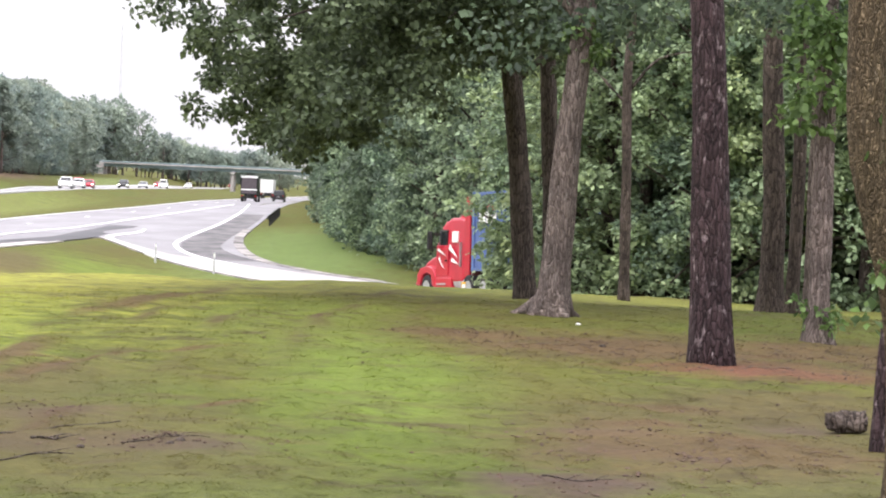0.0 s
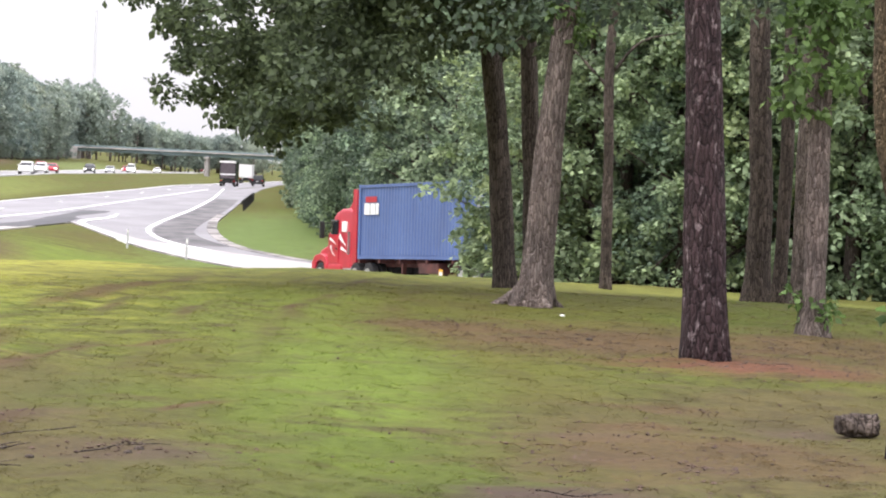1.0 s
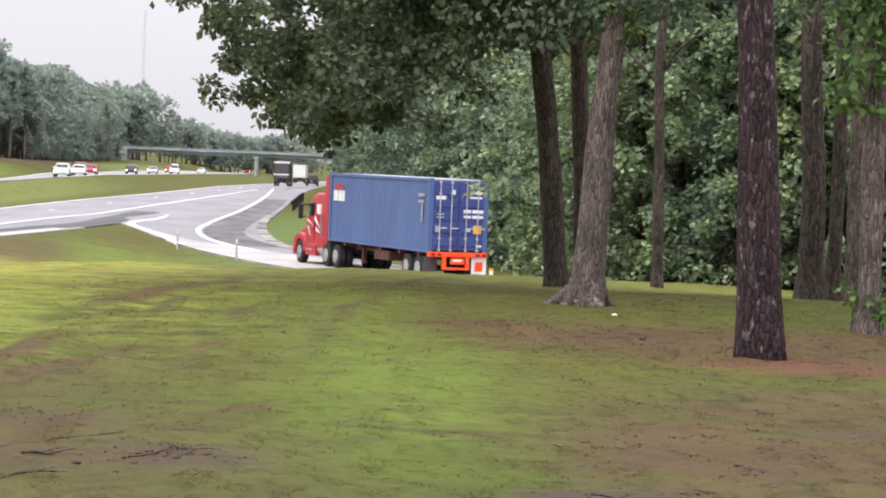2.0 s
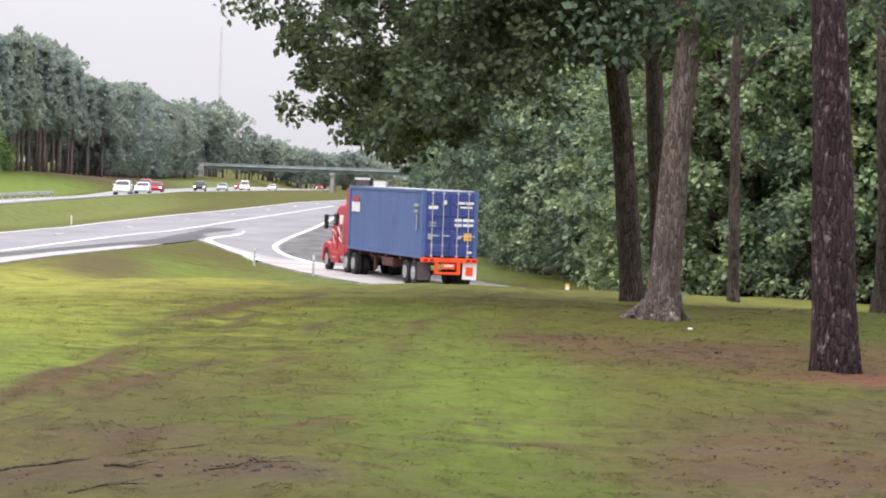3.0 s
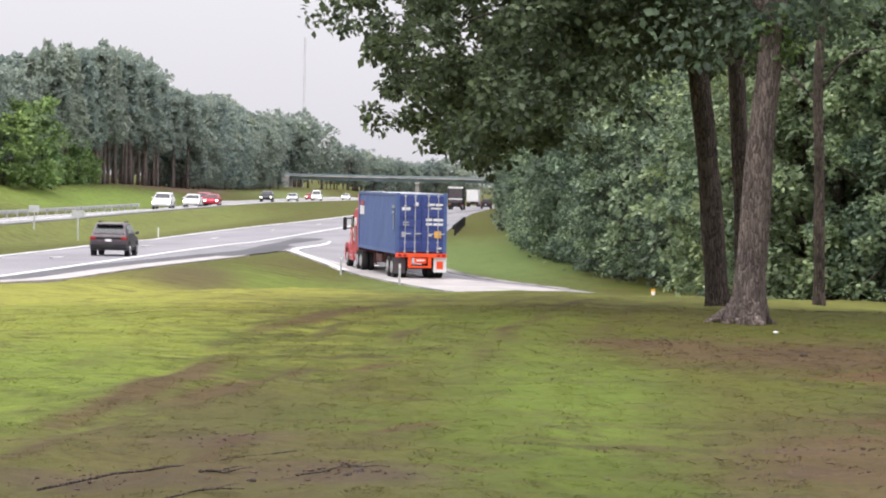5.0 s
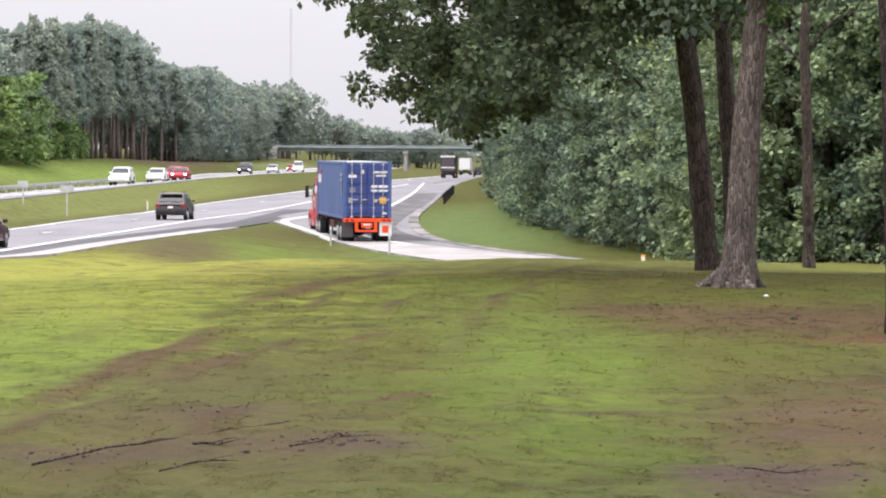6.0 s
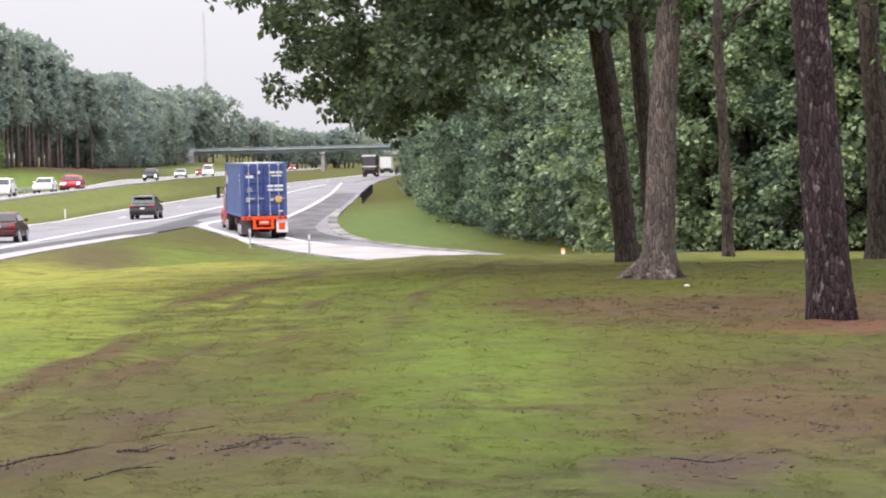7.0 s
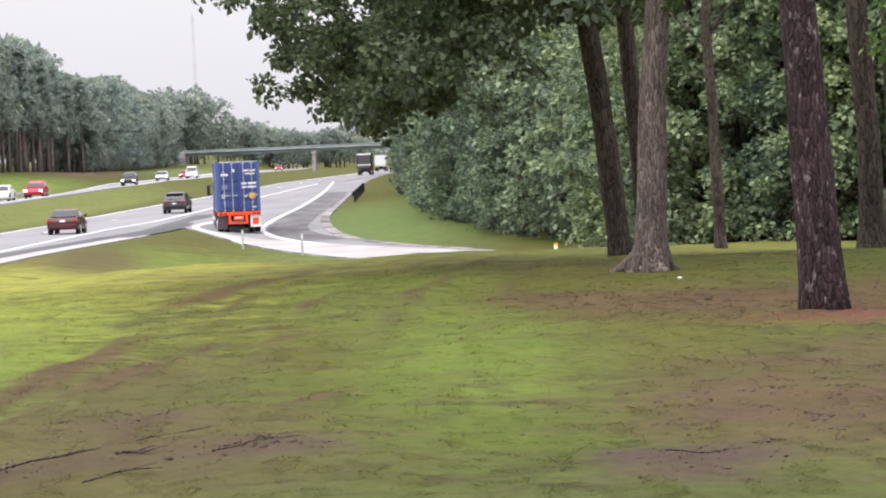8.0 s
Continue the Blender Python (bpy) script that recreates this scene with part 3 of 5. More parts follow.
strip("dark_pavement", line_of(SHOULDER, -2.35), line_of(SHOULDER, -0.86), "dark_asphalt", 0.052, "dark asphalt shoulder strip", "pavement")
GORE = bend([(-16.3, 146), (-15.6, 162), (-16.2, 185), (-16.6, 215)], 20)
strip("gore_pavement", line_of(GORE, -1.3), line_of(GORE, 0.9), "dark_asphalt", 0.065, "dark asphalt wedge between highway and ramp", "pavement")
RAMP_WHITE = bend([(-5.2, 137), (-6.9, 143.5), (-8.7, 154), (-9.9, 166), (-10.3, 183), (-10.4, 231), (-11.0, 291), (-12.9, 384)], 40)
WORN = reach(RAMP_WHITE, 142, 300)
strip("ramp_shoulder", line_of(WORN, 0.3), line_of(WORN, 2.7), "worn_asphalt", 0.07, "worn dark asphalt shoulder of the ramp", "pavement")
RIM = reach(RAMP_R, 118, 230)
strip("ramp_rim", line_of(RIM, -0.55), line_of(RIM, 0.1), "broken_concrete", 0.08, "broken pale rim of the ramp", "pavement")


def paint(line, w, lift=0.085):
    strip("road_marking", line_of(line, -w / 2), line_of(line, w / 2), "road_paint", lift, "worn white painted road line", "road marking", across=1, step=1.5)


paint(EDGE_LINE[:26], 0.28)
paint([(x + 0.5, y) for x, y in FAR_EDGE], 0.2)
paint(RAMP_WHITE, 0.3, 0.095)
paint(bend([(-9.2, 141.5), (-11.2, 151.5), (-13.3, 162), (-14.2, 171), (-14.2, 180), (-14.0, 190), (-14.6, 205)], 30), 0.42, 0.095)
paint([(x + 0.6, y) for x, y in OPP_F], 0.2)
paint([(x - 0.6, y) for x, y in OPP_N], 0.2)
for i in range(6, 46, 2):
    (ax, ay), (bx, by) = FAR_EDGE[i], EDGE_LINE[i]
    mx, my = (ax + bx) / 2, (ay + by) / 2
    paint([(mx, my), (mx + 0.06, my + 3.0)], 0.16)


# ---- trees ----
def tube(bm, pts, radii, seg=10, wob=0.12, seed=0, flare=0.0):
    """A tapered, slightly uneven trunk or limb along pts."""
    rings = []
    n = len(pts)
    for k, (p, r) in enumerate(zip(pts, radii)):
        p = Vector(p)
        t = (Vector(pts[min(n - 1, k + 1)]) - Vector(pts[max(0, k - 1)])).normalized()
        a = t.orthogonal().normalized() if abs(t.z) < 0.9 else Vector((1, 0, 0))
        a = (a - t * a.dot(t)).normalized()
        b = t.cross(a)
        ring = []
        for s in range(seg):
            ang = 2 * math.pi * s / seg
            rr = r * (1 + wob * noise.noise((math.cos(ang) * 1.7 + seed, math.sin(ang) * 1.7, p.z * 0.9 + seed)))
            if flare and k < 3:
                rr *= 1 + flare * (3 - k) / 3 * max(0, math.cos(ang * 4 + seed)) ** 2
            ring.append(bm.verts.new(p + (a * math.cos(ang) + b * math.sin(ang)) * rr))
        rings.append(ring)
    for r0, r1 in zip(rings, rings[1:]):
        for s in range(seg):
            bm.faces.new((r0[s], r0[(s + 1) % seg], r1[(s + 1) % seg], r1[s]))
    bm.faces.new(rings[-1])
    bm.faces.new(rings[0][::-1])
    return bm


def curve_pts(keys, n):
    return [tuple(p) for p in _spline(np.array(keys, float), n)]


def _spline(p, n):
    s = np.concatenate([[0], np.cumsum(np.linalg.norm(np.diff(p, axis=0), axis=1))])
    m = np.gradient(p, s, axis=0) if len(p) > 2 else np.repeat([(p[1] - p[0]) / s[-1]], 2, 0)
    out = []
    for q in np.linspace(0, s[-1], n):
        i = min(len(s) - 2, int(np.searchsorted(s, q, "right") - 1))
        h = s[i + 1] - s[i]
        u = (q - s[i]) / h
        out.append((2 * u**3 - 3 * u**2 + 1) * p[i] + (u**3 - 2 * u**2 + u) * h * m[i] + (-2 * u**3 + 3 * u**2) * p[i + 1] + (u**3 - u**2) * h * m[i + 1])
    return np.array(out)


def leaves(name, centres, spread, per, size, material, rng, droop=0.35, flat=0.75, fan=0.0):
    """Leaf sprays round many centres; every leaf a small folded blade of its own."""
    C = np.repeat(np.asarray(centres, float), per, axis=0)
    n = len(C)
    sp = np.repeat(np.broadcast_to(np.asarray(spread, float), (len(centres),)), per)
    d = rng.normal(size=(n, 3))
    d /= np.linalg.norm(d, axis=1)[:, None]
    r = rng.random(n) ** 0.45
    if fan:
        # domed sprays: most leaves lie on the upper side and hang at the rim
        d[:, 2] = np.where(rng.random(n) < 0.8, np.abs(d[:, 2]), d[:, 2])
        r = 0.45 + 0.55 * rng.random(n)
    P = C + d * (r * sp)[:, None] * [1, 1, flat]
    if fan:
        P[:, 2] -= fan * sp * (r * np.hypot(d[:, 0], d[:, 1])) ** 2
    # blades lean outwards and hang a little
    ax = rng.normal(size=(n, 3)) + d * 0.9
    ax[:, 2] -= droop
    ax /= np.linalg.norm(ax, axis=1)[:, None]
    nr = rng.normal(size=(n, 3)) * (0.35 if fan else 0.7) + [0, 0, 0.9] + d * (0.9 if fan else 0.4)
    b = np.cross(ax, nr)
    b /= np.linalg.norm(b, axis=1)[:, None] + 1e-9
    nn = np.cross(b, ax)
    L = size * (0.6 + 0.8 * rng.random(n))[:, None]
    W = L * 0.36
    v = np.stack([P, P + ax * L * 0.5 + b * W + nn * L * 0.12, P + ax * L, P + ax * L * 0.5 - b * W + nn * L * 0.12], 1).reshape(-1, 3)
    me = bpy.data.meshes.new(name)
    me.vertices.add(4 * n)
    me.vertices.foreach_set("co", v.astype(np.float32).ravel())
    i = np.arange(n) * 4
    tri = np.stack([i, i + 1, i + 2, i, i + 2, i + 3], 1).ravel()
    me.loops.add(6 * n)
    me.loops.foreach_set("vertex_index", tri.astype(np.int32))
    me.polygons.add(2 * n)
    me.polygons.foreach_set("loop_start", (np.arange(2 * n) * 3).astype(np.int32))
    me.update(calc_edges=True)
    me.materials.append(MATS[material])
    return new(name, me)


def crown_centres(rng, n, rx, ry, rz, c=(0, 0, 0), hollow=0.35):
    d = rng.normal(size=(n, 3))
    d /= np.linalg.norm(d, axis=1)[:, None]
    r = (hollow + (1 - hollow) * rng.random(n) ** 0.5)[:, None]
    return d * r * [rx, ry, rz] + np.array(c)


def wood_tree(rng, h, rad, low, material, bark, leaf, clumps, per, label, pine=False, fan=0.5):
    """A tree of the woods: trunk with limbs, and a crown that is uneven and open."""
    e = thing("tree", label, "tree", "trees of the woods")
    bm = bmesh.new()
    lean = rng.normal(size=2) * 0.25
    keys = [(0, 0, -0.5), (lean[0] * 0.4, lean[1] * 0.4, h * 0.4), (lean[0], lean[1], h * 0.95)]
    pts = curve_pts(keys, 8)
    tube(bm, pts, np.linspace(0.021 * h, 0.003 * h, 8), 8, seed=rng.random() * 50)
    cs = []
    for k in range(clumps):
        zz = low + (1 - low) * (k + rng.random()) / clumps
        prof = (1 - ((zz - (low + 1) / 2.2) / (1.02 - low)) ** 2 * 1.5) if not pine else (1.15 - zz) * 1.4
        ang = rng.random() * 6.283
        rr = rad * max(0.12, prof) * (0.35 + 0.65 * rng.random() ** 0.6)
        cs.append((math.cos(ang) * rr + lean[0] * zz, math.sin(ang) * rr + lean[1] * zz, h * zz + rng.normal() * 0.03 * h))
    for c in cs[:: max(1, clumps // 14)]:
        z0 = max(0.15 * h, c[2] - 0.12 * h)
        tube(bm, curve_pts([(lean[0] * z0 / h, lean[1] * z0 / h, z0), (c[0] * 0.55, c[1] * 0.55, (z0 + c[2]) / 2), c], 4), np.linspace(0.006 * h, 0.0015 * h, 4), 5)
    part("trunk", bm, bark, e, smooth=True)
    sp = rad * (0.16 + 0.16 * rng.random(len(cs)))
    cr = leaves("crown", cs, sp, per, leaf, material, rng, 0.5, 0.6, fan)
    cr.parent = e
    return e


# ---- vehicles ----
def wheel(parent, x, y, r=0.5, w=0.28, rim_mat="steel", name="wheel"):
    bm = bmesh.new()
    cyl(bm, (0, 0, 0), r, w, "x", 28)
    soften(bm, 0.05)
    t = part(name, bm, "rubber", parent)
    t.location = (x, y, r)
    s = 1 if x > 0 else -1
    bm = bmesh.new()
    cyl(bm, (s * (w / 2 + 0.005), 0, 0), r * 0.56, 0.05, "x", 20)
    cyl(bm, (s * (w / 2 + 0.03), 0, 0), r * 0.2, 0.08, "x", 12)
    for k in range(8):
        a = k * math.pi / 4
        cyl(bm, (s * (w / 2 + 0.035), math.cos(a) * r * 0.38, math.sin(a) * r * 0.38), 0.03, 0.05, "x", 6)
    part("rim", bm, rim_mat, t)
    return t


def swoosh(cab, x, s):
    """Slanting white painted flashes on the cab's side."""
    for y0, z0, y1, z1, h in ((13.4, 1.62, 14.2, 1.95, 0.2), (13.3, 1.38, 14.0, 1.5, 0.14), (14.4, 1.7, 15.2, 1.9, 0.1), (14.6, 1.25, 15.1, 1.6, 0.1)):
        bm = bmesh.new()
        v = [bm.verts.new((x, y, z)) for y, z in ((y0, z0), (y1, z1), (y1 - 0.1, z1 + h), (y0 + 0.2, z0 + h * 0.7))]
        bm.faces.new(v)
        r = bmesh.ops.extrude_face_region(bm, geom=bm.faces[:])
        bmesh.ops.translate(bm, verts=[q for q in r["geom"] if isinstance(q, bmesh.types.BMVert)], vec=(s * 0.01, 0, 0))
        bmesh.ops.recalc_face_normals(bm, faces=bm.faces[:])
        part("stripe", bm, "white_paint", cab, "white painted flash")


def container_truck():
    e = thing("container_truck", "red tractor truck hauling a blue shipping container on a chassis", "truck")
    H0, H1, L, W = 1.14, 4.02, 12.19, 1.22
    c = part("container", boxes(((-W + 0.06, 0.08, H0 + 0.12), (W - 0.06, L - 0.05, H1 - 0.06))), "blue_paint", e, "blue corrugated steel shipping container")
    for s in (-1, 1):
        bm = bmesh.new()
        n, x = 42, s * (W - 0.055)
        prev = None
        for k in range(n + 1):
            y0 = 0.16 + (L - 0.32) * k / n
            for dy, dx in ((0, 0), (0.07, 0.018), (0.14, 0.018), (0.21, 0)):
                pair = [bm.verts.new((x + s * dx, min(y0 + dy, L - 0.1), z)) for z in (H0 + 0.16, H1 - 0.1)]
                if prev:
                    bm.faces.new((prev[0], pair[0], pair[1], prev[1]))
                prev = pair
        part("side_panel", bm, "blue_paint", c)
        for z in (H0, H1 - 0.12):
            part("rail", boxes(((x - 0.06 if s > 0 else x - 0.055, 0.0, z), (x + 0.055 if s > 0 else x + 0.06, L, z + 0.12), 0.01)), "blue_paint", c)
        for y in (0.0, L - 0.18):
            part("corner_post", boxes(((x - 0.12 if s > 0 else x - 0.06, y - 0.012, H0 - 0.02), (x + 0.06 if s > 0 else x + 0.12, y + 0.18, H1 + 0.01), 0.012)), "blue_paint", c)
    part("roof", boxes(((-W + 0.05, 0.1, H1 - 0.05), (W - 0.05, L - 0.1, H1 - 0.005))), "roof_paint", c, "pale weathered roof sheet")
    part("front_wall", boxes(((-W + 0.07, L - 0.06, H0 + 0.1), (W - 0.07, L - 0.01, H1 - 0.1))), "blue_paint", c)
    for s in (-1, 1):
        xa, xb = (0.012, W - 0.13) if s > 0 else (-W + 0.13, -0.012)
        d = part("door", boxes(((xa, -0.01, H0 + 0.12), (xb, 0.05, H1 - 0.12), 0.008)), "shaded_door_blue", c)
        for k in range(5):
            z = H0 + 0.28 + k * 0.5
            part("door_panel", boxes(((xa + 0.06, -0.045, z), (xb - 0.06, -0.008, z + 0.33), 0.03)), "shaded_door_blue", d)
        for f in (0.28, 0.72):
            xm = xa + (xb - xa) * f
            bm = bmesh.new()
            cyl(bm, (xm, -0.075, (H0 + H1) / 2), 0.022, H1 - H0 - 0.1, "z", 8)
            part("lock_bar", bm, "galvanised", d, "galvanised lock bar")
            part("lock_handle", boxes(((xm - 0.02, -0.11, H0 + 0.95), (xm + 0.3, -0.085, H0 + 1.0), 0.008)), "galvanised", d)
            for z in (H0 + 0.1, H0 + 0.55, H1 - 0.6, H1 - 0.16):
                part("bracket", boxes(((xm - 0.06, -0.09, z), (xm + 0.06, -0.045, z + 0.05), 0.005)), "galvanised", d)
    # markings that cannot be read are plain bars
    for x0, x1, z0, z1, m in ((-0.95, -0.55, 3.22, 3.36, "white_paint"), (-0.3, -0.17, 3.42, 3.6, "white_paint"), (0.32, 0.62, 3.45, 3.55, "white_paint"),
                              (0.66, 1.0, 3.45, 3.55, "white_paint"), (0.42, 0.95, 3.28, 3.36, "white_paint"), (0.2, 0.5, 2.72, 2.84, "white_paint"), (0.56, 1.02, 2.72, 2.84, "white_paint"),
                              (0.2, 0.5, 2.52, 2.62, "white_paint"), (0.56, 1.02, 2.52, 2.62, "white_paint"), (-0.95, -0.75, 1.95, 2.2, "silver_paint"),
                              (0.3, 0.5, 2.0, 2.12, "white_paint"), (0.62, 0.95, 1.92, 2.24, "yellow_paint"), (0.75, 0.98, 1.4, 1.48, "white_paint"),
                              (-0.9, -0.6, 2.5, 2.56, "silver_paint"), (-0.9, -0.6, 2.62, 2.68, "silver_paint")):
        part("marking", boxes(((x0, -0.056, z0), (x1, -0.047, z1))), m, c)
    xs = -W - 0.001
    part("logo", boxes(((xs - 0.006, L - 2.0, 2.86), (xs + 0.004, L - 1.72, 3.3)), ((xs - 0.006, L - 1.66, 2.86), (xs + 0.004, L - 1.2, 3.3)), ((xs - 0.006, L - 1.12, 2.86), (xs + 0.004, L - 0.6, 3.3))), "white_paint", c, "white block logo")
    part("logo_stripe", boxes(((xs - 0.006, L - 1.8, 3.34), (xs + 0.004, L - 0.7, 3.56))), "red_paint", c)
    part("side_marking", boxes(((xs - 0.006, 0.55, 3.3), (xs + 0.004, 1.25, 3.42)), ((xs - 0.006, 0.6, 3.05), (xs + 0.004, 1.2, 3.16)), ((xs - 0.006, 0.7, 2.3), (xs + 0.004, 0.85, 3.0))), "silver_paint", c)
    # chassis
    part("chassis_beam", boxes(((-0.55, 0.2, 0.85), (-0.38, 12.6, 1.18), 0.015)), "rust_paint", e, "dark red steel chassis beam")
    part("chassis_beam", boxes(((0.38, 0.2, 0.85), (0.55, 12.6, 1.18), 0.015)), "rust_paint", e)
    for y in (1.0, 3.2, 5.5, 8.0, 10.0, 12.0):
        part("cross_beam", boxes(((-1.2, y, 0.98), (1.2, y + 0.16, 1.19), 0.01)), "rust_paint", e)
    part("landing_leg", boxes(((-0.95, 8.3, 0.35), (-0.8, 8.45, 1.1), 0.01)), "rust_paint", e)
    part("landing_leg", boxes(((0.8, 8.3, 0.35), (0.95, 8.45, 1.1), 0.01)), "rust_paint", e)
    part("tool_box", boxes(((-1.15, 4.6, 0.62), (-0.5, 6.4, 1.0), 0.03)), "rust_paint", e)
    b = part("rear_bumper", boxes(((-1.22, -0.12, 1.0), (1.22, 0.05, 1.19), 0.012), ((-0.62, -0.1, 0.56), (-0.46, 0.04, 1.02), 0.01), ((0.34, -0.1, 0.56), (0.5, 0.04, 1.02), 0.01), ((-0.62, -0.13, 0.5), (0.5, 0.02, 0.6), 0.01)), "orange_paint", e, "bright orange-red rear bumper frame")
    part("plate", boxes(((-0.32, -0.14, 0.72), (0.26, -0.125, 0.96), 0.004)), "orange_paint", b)
    part("plate_bar", boxes(((-0.22, -0.15, 0.83), (0.16, -0.139, 0.9))), "white_paint", b)
    for x in (-1.1, -0.85, 0.75, 1.0):
        part("tail_light", boxes(((x, -0.14, 1.04), (x + 0.16, -0.118, 1.14), 0.006)), "tail_lens", b)
    part("mudflap", boxes(((-1.22, 0.42, 0.22), (-0.66, 0.44, 0.98), 0.004)), "grey_paint", e, "dark grey mudflap")
    f = part("mudflap", boxes(((0.62, 0.0, 0.3), (1.24, 0.03, 1.0), 0.004)), "white_paint", e, "white mudflap with a red badge")
    part("badge", boxes(((0.76, -0.01, 0.45), (1.08, -0.002, 0.82))), "orange_paint", f)
    # tractor: sleeper cab with a rounded brow, a wedge fairing on its roof and side extenders
    bm = profile(bmesh.new(), [(12.95, 0.72), (12.95, 3.0), (13.5, 3.14), (14.3, 3.12), (14.75, 2.98), (14.98, 2.76), (15.45, 2.0), (15.45, 0.72)], -1.18, 1.18, 0.2)
    cab = part("cab", soften(bm, 0.12, 3), "red_paint", e, "glossy red sleeper cab with tall roof fairing")
    bm = profile(bmesh.new(), [(12.9, 3.0), (12.9, 3.86), (13.02, 3.88), (13.3, 3.5), (13.75, 3.14), (13.7, 3.02)], -0.98, 0.98, 0.3)
    part("roof_fairing", soften(bm, 0.06, 2), "red_paint", cab)
    # a black sheet stands in for the shade inside the open fairing
    part("fairing_back", boxes(((-0.84, 12.86, 3.06), (0.84, 12.9, 3.74), 0.01)), "black_plastic", cab, "black sheet for the shade in the fairing's open back")
    part("brow_visor", soften(profile(bmesh.new(), [(14.72, 2.94), (14.86, 3.0), (15.2, 2.78), (15.14, 2.7)], -1.0, 1.0), 0.02), "red_paint", cab)
    bm = profile(bmesh.new(), [(15.35, 0.55), (15.35, 1.98), (16.1, 1.72), (16.75, 1.5), (17.05, 1.2), (17.1, 0.6)], -0.98, 0.98, 0.25)
    hood = part("hood", soften(bm, 0.14, 3), "red_paint", cab)
    part("grille", boxes(((-0.5, 17.02, 0.7), (0.5, 17.12, 1.25), 0.03)), "steel", hood, "chrome radiator grille")
    for s in (-1, 1):
        bm = profile(bmesh.new(), [(15.3, 0.55), (15.35, 0.95), (15.65, 1.25), (16.15, 1.34), (16.7, 1.26), (17.0, 1.0), (17.02, 0.6), (16.72, 0.6), (16.55, 0.98), (16.15, 1.08), (15.75, 0.98), (15.6, 0.55)], s * 0.88, s * 1.22)
        part("fender", soften(bm, 0.05), "red_paint", cab)
        xo = s * 1.165
        d = part("door", boxes(((min(xo, xo + s * 0.03), 14.25, 0.98), (max(xo, xo + s * 0.03), 15.3, 2.1), 0.012)), "red_paint", cab)
        part("door_handle", boxes(((min(xo + s * 0.03, xo + s * 0.06), 14.34, 1.5), (max(xo + s * 0.03, xo + s * 0.06), 14.52, 1.56), 0.008)), "black_plastic", d)
        part("side_window", boxes(((min(xo - s * 0.1, xo + s * 0.012), 14.45, 2.06), (max(xo - s * 0.1, xo + s * 0.012), 15.12, 2.68), 0.02)), "dark_glass", cab)
        part("sleeper_window", boxes(((min(xo - s * 0.1, xo + s * 0.008), 13.55, 2.2), (max(xo - s * 0.1, xo + s * 0.008), 14.02, 2.62), 0.03)), "white_paint", cab, "pale panel on the sleeper's side")
        swoosh(cab, xo + s * 0.034, s)
        part("grab_rail", boxes(((min(xo, xo + s * 0.09), 13.12, 1.3), (max(xo, xo + s * 0.09), 13.16, 2.2), 0.01)), "steel", cab, "chrome grab rail")
        bm = profile(bmesh.new(), [(12.5, 0.9), (12.5, 3.86), (12.9, 3.88), (12.97, 3.1), (12.97, 0.9)], min(s * 1.1, s * 1.15), max(s * 1.1, s * 1.15))
        part("side_extender", soften(bm, 0.012), "red_paint", cab, "red side fairing behind the cab")
        m = part("mirror", boxes(((min(s * 1.36, s * 1.56), 15.3, 1.95), (max(s * 1.36, s * 1.56), 15.42, 2.62), 0.04)), "black_plastic", cab, "black wing mirror")
        for z in (2.02, 2.54):
            part("mirror_arm", boxes(((min(s * 1.1, s * 1.42), 15.34, z), (max(s * 1.1, s * 1.42), 15.38, z + 0.04))), "black_plastic", m)
        bm = bmesh.new()
        cyl(bm, (s * 0.86, 13.4, 0.72), 0.3, 0.9, "y", 20)
        part("fuel_tank", soften(bm, 0.04), "steel", e, "bright metal fuel tank")
        part("skirt", boxes(((min(s * 0.95, s * 1.2), 13.9, 0.4), (max(s * 0.95, s * 1.2), 15.4, 0.9), 0.04)), "red_paint", e)
        part("step", boxes(((min(s * 1.1, s * 1.23), 14.4, 0.62), (max(s * 1.1, s * 1.23), 15.2, 0.68), 0.01)), "steel", e)
        part("headlight", boxes(((min(s * 0.62, s * 0.96), 16.93, 1.0), (max(s * 0.62, s * 0.96), 17.07, 1.2), 0.03)), "head_glow", cab)
    bm = bmesh.new()
    v = [bm.verts.new(p) for p in ((-0.98, 14.98, 2.8), (0.98, 14.98, 2.8), (1.05, 15.5, 2.1), (-1.05, 15.5, 2.1))]
    bm.faces.new(v)
    r = bmesh.ops.extrude_face_region(bm, geom=bm.faces[:])
    bmesh.ops.translate(bm, verts=[q for q in r["geom"] if isinstance(q, bmesh.types.BMVert)], vec=(0, 0.02, 0.02))
    part("windscreen", bm, "dark_glass", cab)
    part("front_bumper", boxes(((-1.2, 16.85, 0.35), (1.2, 17.15, 0.72), 0.06)), "red_paint", e)
    part("tractor_frame", boxes(((-0.45, 10.6, 0.62), (0.45, 17.0, 0.95), 0.02)), "black_plastic", e)
    bm = bmesh.new()
    cyl(bm, (-1.02, 12.4, 2.4), 0.07, 2.9, "z", 12)
    part("exhaust_stack", bm, "steel", e)
    ws = []
    for y in (1.1, 2.4, 11.15, 12.45):
        for s in (-1, 1):
            ws.append(wheel(e, s * 1.05, y, 0.5, 0.3))
            part("inner_tyre", cyl(bmesh.new(), (-s * 0.36, 0, 0), 0.5, 0.26, "x", 24), "rubber", ws[-1])
        part("axle", cyl(bmesh.new(), (0, y, 0.5), 0.09, 1.8, "x", 10), "black_plastic", e)
    for s in (-1, 1):
        ws.append(wheel(e, s * 1.04, 16.15, 0.5, 0.3))
    return e, ws


